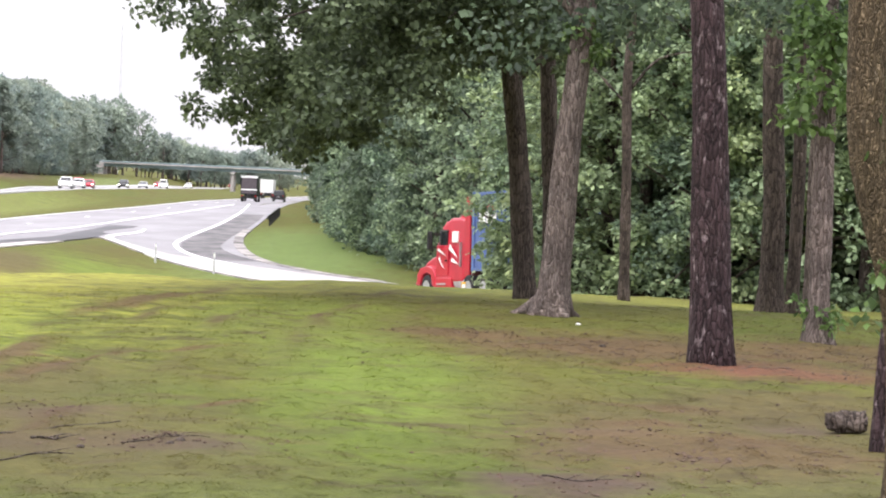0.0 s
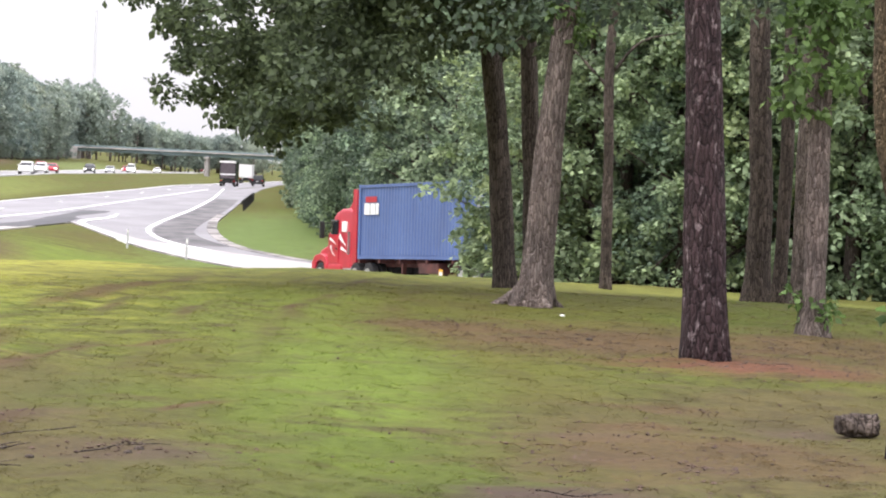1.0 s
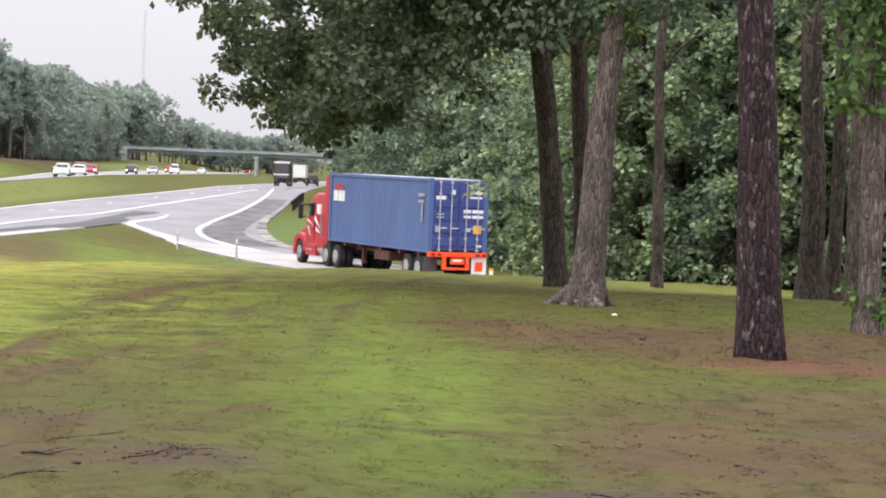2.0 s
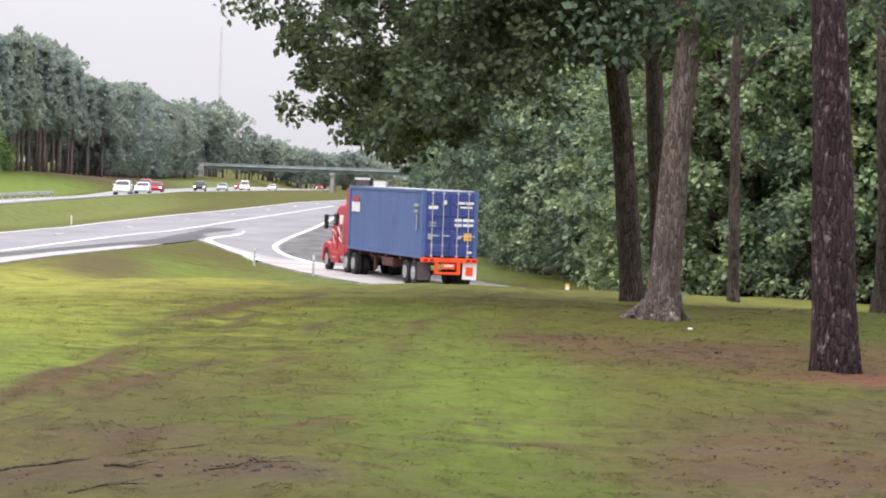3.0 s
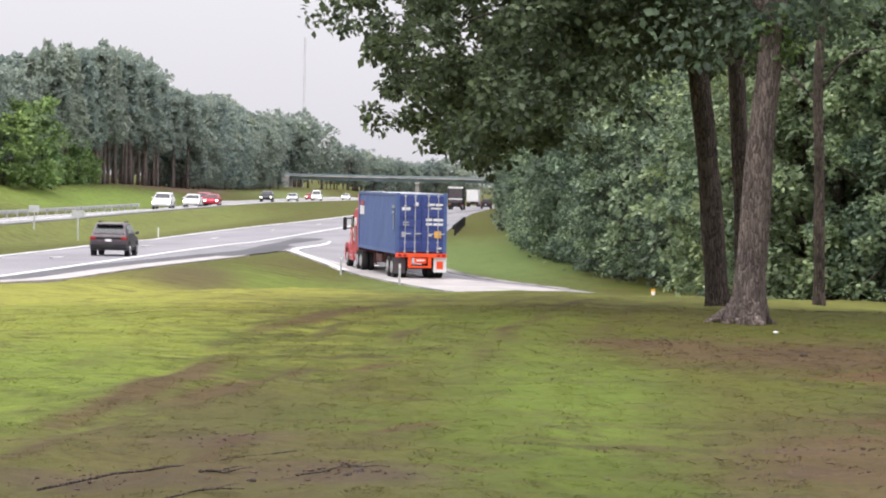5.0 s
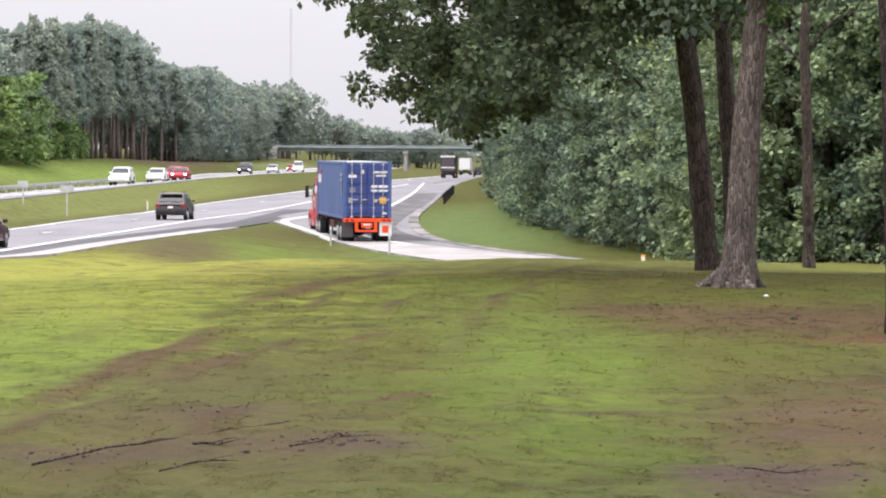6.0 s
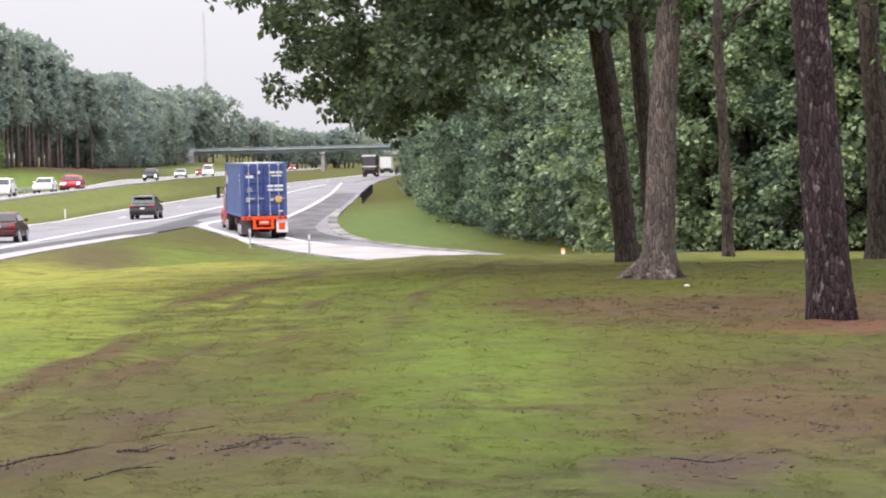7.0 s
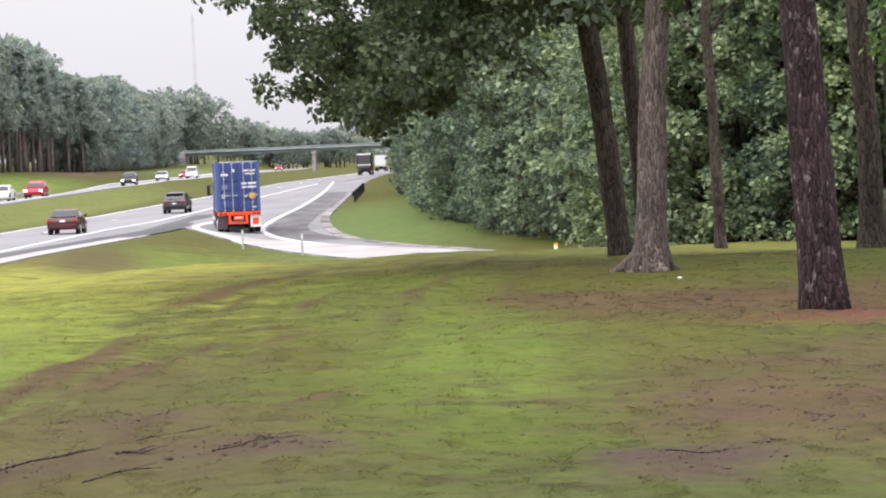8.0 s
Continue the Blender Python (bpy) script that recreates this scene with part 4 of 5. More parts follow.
def passenger_car(kind, paint_name, label, front_on=False):
    """A car with its nose along +y; origin on the ground under its middle."""
    e = thing("car", label, "car")
    if kind == "suv":
        Lh, W, Ht = 2.3, 0.95, 1.68
        body = [(-2.25, 0.42), (-2.32, 0.75), (-2.22, 1.05), (-0.2, 1.08), (1.2, 1.05), (2.1, 0.92), (2.3, 0.7), (2.28, 0.4), (2.0, 0.28), (-2.0, 0.28)]
        cabin = [(-2.16, 1.03), (-1.72, 1.56), (-1.35, 1.66), (0.0, 1.67), (0.5, 1.58), (1.35, 1.03)]
    elif kind == "van":
        Lh, W, Ht = 2.6, 0.98, 2.1
        body = [(-2.55, 0.4), (-2.6, 1.1), (1.6, 1.1), (2.4, 0.95), (2.55, 0.7), (2.5, 0.35), (-2.4, 0.3)]
        cabin = [(-2.58, 1.05), (-2.5, 2.0), (-2.3, 2.1), (0.7, 2.1), (1.0, 2.0), (1.75, 1.05)]
    elif kind == "pickup":
        Lh, W, Ht = 2.8, 0.98, 1.85
        body = [(-2.8, 0.55), (-2.82, 1.15), (1.4, 1.15), (2.6, 1.08), (2.8, 0.85), (2.78, 0.5), (-2.6, 0.42)]
        cabin = [(-1.0, 1.1), (-0.85, 1.8), (-0.6, 1.86), (0.7, 1.84), (0.95, 1.74), (1.55, 1.1)]
    else:
        Lh, W, Ht = 2.4, 0.91, 1.45
        body = [(-2.35, 0.42), (-2.4, 0.72), (-2.3, 0.95), (-1.2, 0.97), (1.0, 0.92), (2.1, 0.78), (2.36, 0.6), (2.34, 0.35), (2.0, 0.24), (-2.0, 0.26)]
        cabin = [(-1.75, 0.93), (-1.05, 1.36), (-0.7, 1.44), (0.1, 1.44), (0.45, 1.36), (1.25, 0.9)]
    b = part("body", soften(profile(bmesh.new(), body, -W, W, 0.12), 0.07, 3), paint_name, e, smooth=False)
    part("cabin", soften(profile(bmesh.new(), cabin, -W + 0.06, W - 0.06, 0.34), 0.07, 3), paint_name, b)
    zc = max(z for _, z in cabin)
    zb = min(z for _, z in cabin)
    (y0, _), (y1, _), (y4, z4), (y5, z5) = cabin[0], cabin[1], cabin[-2], cabin[-1]
    for s in (-1, 1):
        bm = bmesh.new()
        xw0, xw1 = s * (W - 0.05), s * (W - 0.2)
        v = [bm.verts.new(p) for p in ((xw0, y0 + 0.45, zb + 0.1), (xw0, y5 - 0.45, zb + 0.1), (xw1, y4 - 0.1, zc - 0.13), (xw1, y1 + 0.25, zc - 0.13))]
        bm.faces.new(v)
        r = bmesh.ops.extrude_face_region(bm, geom=bm.faces[:])
        bmesh.ops.translate(bm, verts=[q for q in r["geom"] if isinstance(q, bmesh.types.BMVert)], vec=(s * 0.02, 0, 0))
        part("side_window", bm, "dark_glass", b)
        part("mirror", boxes(((min(s * W, s * (W + 0.18)), y5 - 0.6, zb + 0.05), (max(s * W, s * (W + 0.18)), y5 - 0.42, zb + 0.2), 0.03)), paint_name, b)
        part("tail_light", boxes(((min(s * (W - 0.32), s * (W - 0.02)), body[1][0] - 0.03, zb - 0.22), (max(s * (W - 0.32), s * (W - 0.02)), body[1][0] + 0.14, zb - 0.06), 0.03)), "tail_lens" if not front_on else "orange_paint", b)
        part("headlight", boxes(((min(s * (W - 0.36), s * (W - 0.05)), Lh - 0.2, 0.58), (max(s * (W - 0.36), s * (W - 0.05)), Lh + 0.02, 0.74), 0.03)), "head_glow" if front_on else "white_paint", b)
        for y in (-Lh * 0.61, Lh * 0.6):
            wheel(e, s * (W - 0.12), y, 0.35, 0.22)
            part("wheel_arch", cyl(bmesh.new(), (s * (W - 0.1), y, 0.36), 0.42, 0.22, "x", 20), "black_plastic", b)
    for (ya, za), (yb, zb2), name in (((cabin[0][0], cabin[0][1]), (cabin[1][0], cabin[1][1]), "rear_window"), ((y5, z5), (y4, z4), "windscreen")):
        bm = bmesh.new()
        k0, k1 = 0.15, 0.92
        out = -0.03 if name == "rear_window" else 0.03
        v = [bm.verts.new((sx * (W - 0.16 - 0.12 * k), ya + (yb - ya) * k + out, za + (zb2 - za) * k + 0.02)) for sx, k in ((-1, k0), (1, k0), (1, k1), (-1, k1))]
        bm.faces.new(v)
        r = bmesh.ops.extrude_face_region(bm, geom=bm.faces[:])
        bmesh.ops.translate(bm, verts=[q for q in r["geom"] if isinstance(q, bmesh.types.BMVert)], vec=(0, -out, -0.02))
        part(name, bm, "dark_glass", b)
    part("bumper", boxes(((-W + 0.05, body[0][0] - 0.08, 0.34), (W - 0.05, body[0][0] + 0.2, 0.6), 0.05)), paint_name if kind == "sedan" else "black_plastic", b)
    if kind == "suv":
        for s in (-1, 1):
            part("roof_rail", boxes(((min(s * 0.62, s * 0.66), -1.3, 1.69), (max(s * 0.62, s * 0.66), 0.2, 1.73), 0.012), ((min(s * 0.62, s * 0.66), -1.2, 1.62), (max(s * 0.62, s * 0.66), -1.1, 1.7)), ((min(s * 0.62, s * 0.66), 0.0, 1.62), (max(s * 0.62, s * 0.66), 0.1, 1.7))), "black_plastic", b)
            part("sill_cladding", boxes(((min(s * 0.9, s * 0.97), -1.35, 0.26), (max(s * 0.9, s * 0.97), 1.35, 0.42), 0.02)), "black_plastic", b)
        part("rear_spoiler", boxes(((-0.66, -1.98, 1.55), (0.66, -1.5, 1.61), 0.025)), paint_name, b)
        part("bumper_trim", boxes(((-0.7, body[0][0] - 0.1, 0.42), (0.7, body[0][0] - 0.07, 0.5), 0.01)), "black_plastic", b, "dark trim on the rear bumper")
        part("light_bar", boxes(((-0.92, -2.345, 0.84), (0.92, -2.3, 0.95), 0.015)), "black_plastic", b)
    part("plate_bar", boxes(((-0.16, body[1][0] - 0.035, 0.72), (0.16, body[1][0] + 0.02, 0.84))), "white_paint", b)
    return e


def box_truck(paint_name, body_mat, label, h=3.9, tall=2.7):
    e = thing("box_truck", label, "truck")
    b = part("cargo_box", boxes(((-1.25, -4.5, 1.1), (1.25, 2.2, h), 0.04)), body_mat, e)
    part("rear_door", boxes(((-1.12, -4.55, 1.25), (1.12, -4.49, h - 0.2), 0.02)), "grey_paint" if body_mat == "dark_paint" else body_mat, b)
    part("door_rail", boxes(((-1.2, -4.57, 1.75), (1.2, -4.52, 1.95), 0.01)), "white_paint", b, "pale reflective strip")
    part("roof_cap", boxes(((-1.26, -4.56, h - 0.28), (1.26, -4.4, h + 0.02), 0.02)), "white_paint", b)
    part("cab", soften(profile(bmesh.new(), [(2.3, 0.7), (2.3, tall + 0.4), (3.4, tall + 0.3), (4.0, 1.9), (4.9, 1.6), (5.0, 0.6)], -1.15, 1.15, 0.2), 0.08), paint_name, e)
    part("chassis_beam", boxes(((-0.5, -4.4, 0.7), (0.5, 4.5, 1.08), 0.02)), "black_plastic", e)
    part("bumper", boxes(((-1.2, -4.6, 0.5), (1.2, -4.45, 0.75), 0.03)), "black_plastic", e)
    for s in (-1, 1):
        for y in (-3.4, -2.1, 3.9):
            wheel(e, s * 1.05, y, 0.5, 0.3)
        part("tail_light", boxes(((min(s * 0.85, s * 1.15), -4.62, 0.8), (max(s * 0.85, s * 1.15), -4.55, 0.95), 0.01)), "tail_lens", e)
        part("mudflap", boxes(((min(s * 0.75, s * 1.2), -4.2, 0.2), (max(s * 0.75, s * 1.2), -4.18, 0.95), 0.004)), "black_plastic", e)
    return e


# ---- woods ----
def place(x, y, turn=0.0, s=1.0, dz=0.0, sz=None):
    return Matrix.LocRotScale((x, y, zat(x, y) + dz), Euler((0, 0, turn)), (s, s, s if sz is None else sz))


def scatter(variants, spots, rng, smin=0.85, smax=1.2):
    for k, (x, y) in enumerate(spots):
        v = variants[int(rng.integers(len(variants)))]
        s = smin + (smax - smin) * rng.random()
        copy_thing(v, place(x, y, rng.random() * 6.28, s, -0.05, s * (0.9 + 0.25 * rng.random())))


def line_spots(pts, step, off, rng, jit=0.8):
    p = np.array(pts, float)
    s = np.concatenate([[0], np.cumsum(np.hypot(*np.diff(p, axis=0).T))])
    out = []
    for q in np.arange(0, s[-1], step):
        x, y = np.interp(q, s, p[:, 0]), np.interp(q, s, p[:, 1])
        x1, y1 = np.interp(q + 0.5, s, p[:, 0]), np.interp(q + 0.5, s, p[:, 1])
        l = math.hypot(x1 - x, y1 - y) or 1
        nx, ny = (y1 - y) / l, -(x1 - x) / l
        out.append((x + nx * off + rng.normal() * jit * 0.5, y + ny * off + rng.normal() * jit))
    return out


def remove_thing(e):
    for o in (*e.children_recursive, e):
        bpy.data.objects.remove(o)


def merged(name, variants, spots, rng, smin, smax, label):
    """Many far trees that nobody could count, in one mesh."""
    V, T, M, base = [], [], [], 0
    parts = []
    for v in variants:
        for o in v.children:
            me = o.data
            me.calc_loop_triangles()
            co = np.empty(len(me.vertices) * 3, np.float32)
            me.vertices.foreach_get("co", co)
            tri = np.empty(len(me.loop_triangles) * 3, np.int32)
            me.loop_triangles.foreach_get("vertices", tri)
            parts.append((v, co.reshape(-1, 3), tri.reshape(-1, 3), me.materials[0]))
    mats = list({p[3].name: p[3] for p in parts}.values())
    for x, y in spots:
        v = variants[int(rng.integers(len(variants)))]
        s = smin + (smax - smin) * rng.random()
        m = np.array(place(x, y, rng.random() * 6.28, s, -0.05, s * (0.9 + 0.25 * rng.random())))
        for w, co, tri, mat in parts:
            if w is v:
                V.append(co @ m[:3, :3].T + m[:3, 3])
                T.append(tri + base)
                M.append(np.full(len(tri), mats.index(mat), np.int32))
                base += len(co)
    V, T, M = np.concatenate(V).astype(np.float32), np.concatenate(T).astype(np.int32), np.concatenate(M)
    me = bpy.data.meshes.new(name)
    me.vertices.add(len(V))
    me.vertices.foreach_set("co", V.ravel())
    me.loops.add(T.size)
    me.loops.foreach_set("vertex_index", T.ravel())
    me.polygons.add(len(T))
    me.polygons.foreach_set("loop_start", (np.arange(len(T)) * 3).astype(np.int32))
    for mat in mats:
        me.materials.append(mat)
    me.polygons.foreach_set("material_index", M)
    me.update(calc_edges=True)
    return tagged(new(name, me), label, "woods", kind="stuff")


def build_woods():
    rng = np.random.default_rng(4)
    near = [wood_tree(rng, 10.5, 2.4, 0.03, m, "dark_bark", 0.18, 95, 105, l) for m, l in
            (("wood_leaf", "leafy green tree at the edge of the woods"), ("wood_leaf", "leafy green tree at the edge of the woods"), ("pale_leaf", "pale green leafy tree of the woods"))]
    foot = [(6.75, 86), (7.2, 80), (8.4, 76), (11, 74), (14.5, 72.5), (20, 71), (27, 70)]
    scatter(near, line_spots(foot, 2.0, 0.3, rng, 0.5), rng, 0.8, 1.1)
    pale = [wood_tree(rng, 10.5, 2.4, 0.03, "pale_leaf", "dark_bark", 0.17, 90, 105, "pale green leafy tree at the edge of the woods")]
    scatter(pale, [(9.6, 73.2), (11.2, 72.0), (12.4, 71.4), (13.6, 71.0), (15.6, 70.6), (10.4, 76), (18, 70.5)], rng, 0.9, 1.2)
    scatter(near, line_spots(foot, 2.6, -3.2, rng), rng, 1.0, 1.35)
    scatter(near, line_spots([(10, 84), (16, 80), (30, 77)], 3.2, -3.0, rng), rng, 1.2, 1.5)
    mid = [wood_tree(rng, 12.5, 3.0, 0.02, m, "dark_bark", 0.26, 90, 68, l) for m, l in
           (("dark_wood_leaf", "dark green leafy tree beside the ramp"), ("wood_leaf", "green leafy tree beside the ramp"), ("dark_wood_leaf", "dark green leafy tree beside the ramp"))]
    foot = [(14, 112), (7.6, 124), (5.2, 132), (2.8, 154), (1.2, 180), (-0.2, 217)]
    scatter(mid, line_spots(foot, 3.4, 1.2, rng), rng, 0.75, 1.05)
    scatter(mid, line_spots(foot, 4.2, 5.0, rng), rng, 1.0, 1.3)
    thin = [wood_tree(rng, 12.5, 3.2, 0.02, "dark_wood_leaf", "dark_bark", 0.5, 60, 30, "dark green tree far along the ramp") for _ in range(2)]
    scatter(thin, line_spots([(-0.2, 217), (-2, 300), (-4.5, 486), (-1, 700)], 8.5, 1.8, rng), rng, 0.8, 1.1)
    merged("right_woods", thin, line_spots([(-0.2, 217), (-2, 300), (-4.5, 486), (-1, 700)], 10, 8, rng), rng, 1.0, 1.3, "dense dark green woods beyond the ramp")
    # far crowns wear the leaf colour with haze mixed in
    pines = [wood_tree(rng, 16, 3.0, lo, "hazed_far_leaf", "pale_bark", 0.55, 60, 48, "tall pine with a bare lower trunk", True, 0.2) for lo in (0.3, 0.38, 0.45)]
    broad = [wood_tree(rng, 14, 4.2, lo, "hazed_far_leaf", "pale_bark", 0.55, 70, 48, "broad leafy tree of the far woods", False, 0.2) for lo in (0.12, 0.05, 0.2)]
    thin_pines = [wood_tree(rng, 16, 3.0, lo, "hazed_far_leaf", "pale_bark", 0.75, 50, 24, "tall pine deep in the far woods", True, 0.2) for lo in (0.3, 0.2)]
    back = [wood_tree(rng, 14, 4.2, lo, "hazed_far_leaf", "pale_bark", 0.8, 50, 22, "broad leafy tree deep in the far woods", False, 0.2) for lo in (0.12, 0.25)]
    edge = [(-56, 290), (-56.5, 340), (-57.5, 400), (-58, 500), (-61, 600), (-66, 700), (-74, 790)]

    def reach_top(x, y):
        """Height of the woods' tops: a tall stand of pines, falling away towards the bridge."""
        return 4.75 + y * float(np.interp(x / y, [-0.2, -0.188, -0.177, -0.148, -0.14, -0.128, -0.115, -0.103, -0.093, -0.081], [0.0395, 0.041, 0.044, 0.044, 0.0405, 0.029, 0.0278, 0.024, 0.0207, 0.018])) - zat(x, y)

    def stand(variants, spots, h, low=0.86):
        for x, y in spots:
            s = reach_top(x, y) / h * (low + (1.0 - low) * rng.random() ** 0.6)
            v = variants[int(rng.integers(len(variants)))]
            w = s * (0.75 + 0.3 * rng.random())
            copy_thing(v, place(x, y, rng.random() * 6.28, w, -0.05, s))

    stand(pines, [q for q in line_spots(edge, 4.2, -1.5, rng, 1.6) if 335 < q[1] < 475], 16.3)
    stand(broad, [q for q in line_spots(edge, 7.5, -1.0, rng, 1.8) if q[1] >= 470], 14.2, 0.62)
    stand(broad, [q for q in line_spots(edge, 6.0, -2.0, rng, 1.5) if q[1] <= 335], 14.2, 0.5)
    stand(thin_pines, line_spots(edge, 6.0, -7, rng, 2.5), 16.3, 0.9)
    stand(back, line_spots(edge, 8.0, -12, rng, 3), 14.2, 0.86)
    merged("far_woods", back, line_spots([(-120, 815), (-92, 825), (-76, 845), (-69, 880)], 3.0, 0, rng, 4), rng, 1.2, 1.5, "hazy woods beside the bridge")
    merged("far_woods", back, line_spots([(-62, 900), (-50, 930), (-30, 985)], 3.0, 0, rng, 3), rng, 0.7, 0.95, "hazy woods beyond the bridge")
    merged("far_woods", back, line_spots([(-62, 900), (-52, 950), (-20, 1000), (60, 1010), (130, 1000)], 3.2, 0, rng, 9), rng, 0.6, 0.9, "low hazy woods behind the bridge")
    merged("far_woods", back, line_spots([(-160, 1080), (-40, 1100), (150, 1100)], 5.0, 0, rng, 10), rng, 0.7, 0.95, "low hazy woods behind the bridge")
    bank = [wood_tree(rng, 6.5, 2.8, 0.02, "bright_leaf", "dark_bark", 0.4, 60, 50, "bright green shrubby tree on the bank") for _ in range(2)]
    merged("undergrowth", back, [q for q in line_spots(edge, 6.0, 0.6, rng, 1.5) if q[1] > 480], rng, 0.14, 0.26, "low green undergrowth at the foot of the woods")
    scatter(bank, [(-56.0, 298), (-56.6, 306), (-57.0, 313)], rng, 1.25, 1.6)
    scatter(bank, [(-56.3, 322), (-56.8, 331), (-57.2, 340), (-57.5, 349), (-57.8, 358), (-58.1, 368), (-56.8, 352)], rng, 0.6, 0.95)
    for v in near + pale + mid + thin + pines + thin_pines + broad + back + bank:
        remove_thing(v)


build_woods()


def lawn_tree(name, x, y, keys, radii, bark, label, seed, flare=0.5, seg=18, limbs=()):
    """A tree of the lawn: its trunk line in metres from its foot, and limbs."""
    e = thing(name, label, "tree", at=place(x, y))
    keys = [(0, 0, -0.3)] + list(keys)
    pts = curve_pts(keys, 26)
    zs = [p[2] for p in pts]
    rr = np.interp(zs, [r[0] for r in radii], [r[1] for r in radii])
    bm = bmesh.new()
    tube(bm, pts, rr, seg, 0.16, seed, flare)
    t = part("trunk", bm, bark, e, smooth=True)
    for k, (a, b, c, r) in enumerate(limbs):
        bm = bmesh.new()
        tube(bm, curve_pts([a, b, c], 8), np.linspace(r, r * 0.25, 8), 8, 0.15, seed + k)
        part("limb", bm, bark, e, smooth=True)
    return e


def root(e, bark, ang, length, r, seed):
    bm = bmesh.new()
    c, s = math.cos(ang), math.sin(ang)
    tube(bm, curve_pts([(c * 0.05, s * 0.05, 0.3), (c * length * 0.5, s * length * 0.5, 0.1), (c * length, s * length, -0.05)], 6), np.linspace(r, r * 0.35, 6), 8, 0.2, seed)
    part("root", bm, bark, e, smooth=True)


def build_lawn_trees():
    rng = np.random.default_rng(9)
    others = []
    pine = lawn_tree("pine_tree", 3.96, 28.1, [(-0.24, 0, 3.6), (-0.8, 0.2, 9), (-1.0, 0.3, 14)],
                     [(-0.3, 0.29), (0.0, 0.265), (0.5, 0.225), (1.5, 0.195), (3.6, 0.18), (14, 0.1)], "pine_bark", "dark pine with plated bark and straw at its foot", 3, 0.25, 26)
    oak = lawn_tree("oak_tree", 3.0, 38.6, [(0.07, 0, 0.74), (0.11, 0, 1.9), (0.2, 0, 3.07), (0.3, 0, 4.2), (0.5, 0.5, 8)],
                    [(-0.3, 0.34), (0.0, 0.29), (0.4, 0.215), (1.9, 0.19), (4, 0.165), (8, 0.1)], "oak_bark", "grey-brown oak with spreading roots on the lawn", 11, 0.5, 22,
                    [((0.3, 0, 4.2), (-1.2, 1, 5.6), (-3.6, 2.0, 5.2), 0.09), ((0.32, 0, 4.6), (1.5, 0.5, 6), (3.0, 1.5, 6.4), 0.08), ((0.4, 0.3, 6), (-1.5, 3, 7), (-4, 5, 6.2), 0.08)])
    for a, l in ((math.pi, 0.62), (3.9, 0.5), (5.2, 0.5), (0.1, 0.45), (2.2, 0.4)):
        root(oak, "oak_bark", a, l, 0.13, a)
    tr = lawn_tree("oak_tree", 3.42, 50.0, [(-0.23, 0, 2.17), (-0.48, 0, 4.2), (-1.0, 0.3, 8)],
                   [(-0.3, 0.3), (0.1, 0.23), (0.6, 0.2), (4.2, 0.185), (8, 0.1)], "dark_bark", "brown oak leaning beside another oak", 21, 0.3, 18,
                   [((-0.48, 0, 4.2), (-2, -1, 5.4), (-4.4, -2, 4.6), 0.1), ((-0.5, 0, 4.6), (-2.6, 1, 6.4), (-5.6, 1, 5.9), 0.1), ((-0.4, 0, 4.0), (1.2, 0.4, 5.4), (3.2, 1, 6.0), 0.08)])
    others.append(lawn_tree("oak_tree", 3.98, 51.0, [(-0.16, 0, 2.4), (-0.3, 0, 4.4), (-0.5, 0, 8)], [(-0.3, 0.22), (0.4, 0.17), (4.4, 0.15), (8, 0.1)], "dark_bark", "nearly black slim trunk behind the oaks", 31, 0.2, 14))
    slim = lawn_tree("slim_tree", 5.88, 56.7, [(-0.06, 0, 2.4), (-0.13, 0, 4.8), (0.2, 0, 8)], [(-0.3, 0.16), (0.4, 0.12), (4.8, 0.095), (8, 0.06)], "dark_bark", "slim dark tree at the lawn's rim", 41, 0.2, 12,
              [((-0.1, 0, 4.3), (0.5, 0, 5.0), (1.2, 0, 5.2), 0.04), ((-0.1, 0, 4.0), (-0.7, 0, 4.6), (-1.3, 0, 5.2), 0.04)])
    others.append(lawn_tree("oak_tree", 8.12, 51.5, [(0.0, 0, 2), (-0.12, 0, 4), (-0.3, 0, 8)], [(-0.3, 0.32), (0.4, 0.235), (4, 0.2), (8, 0.15)], "dark_bark", "dark trunk in a group of oaks", 51, 0.3, 16))
    others.append(lawn_tree("oak_tree", 8.42, 50.9, [(0.05, 0, 2), (0.02, 0, 4), (0, 0, 8)], [(-0.3, 0.2), (0.4, 0.13), (4, 0.12), (8, 0.1)], "dark_bark", "narrow dark trunk in a group of oaks", 56, 0.2, 12))
    others.append(lawn_tree("oak_tree", 8.72, 50.0, [(0.0, 0, 2), (-0.02, 0, 4), (0.1, 0, 8)], [(-0.3, 0.33), (0.4, 0.24), (4, 0.2), (8, 0.15)], "oak_bark", "grey fluted trunk in a group of oaks", 61, 0.4, 18))
    g4 = lawn_tree("oak_tree", 6.02, 33.8, [(0.0, 0, 1), (-0.03, 0, 2.5), (-0.05, 0, 4), (0.1, 0, 8)], [(-0.3, 0.26), (0.0, 0.2), (0.25, 0.145), (4, 0.125), (8, 0.1)], "oak_bark", "slender oak with a flared foot and leafy vine", 71, 0.4, 16)
    n1 = lawn_tree("leaning_tree", 3.27, 14.6, [(-0.015, 0, 0.51), (-0.03, 0, 0.87), (-0.106, 0, 1.4), (-0.197, 0, 1.69), (-0.28, 0, 1.98), (-0.32, 0, 2.28), (-0.33, 0, 2.57), (-0.35, 0, 4.5)],
                   [(-0.3, 0.17), (0.0, 0.125), (0.3, 0.1), (1.2, 0.115), (2.3, 0.12), (4.5, 0.1)], "moss_bark", "mossy brown tree with a curved leaning trunk", 81, 0.2, 20)
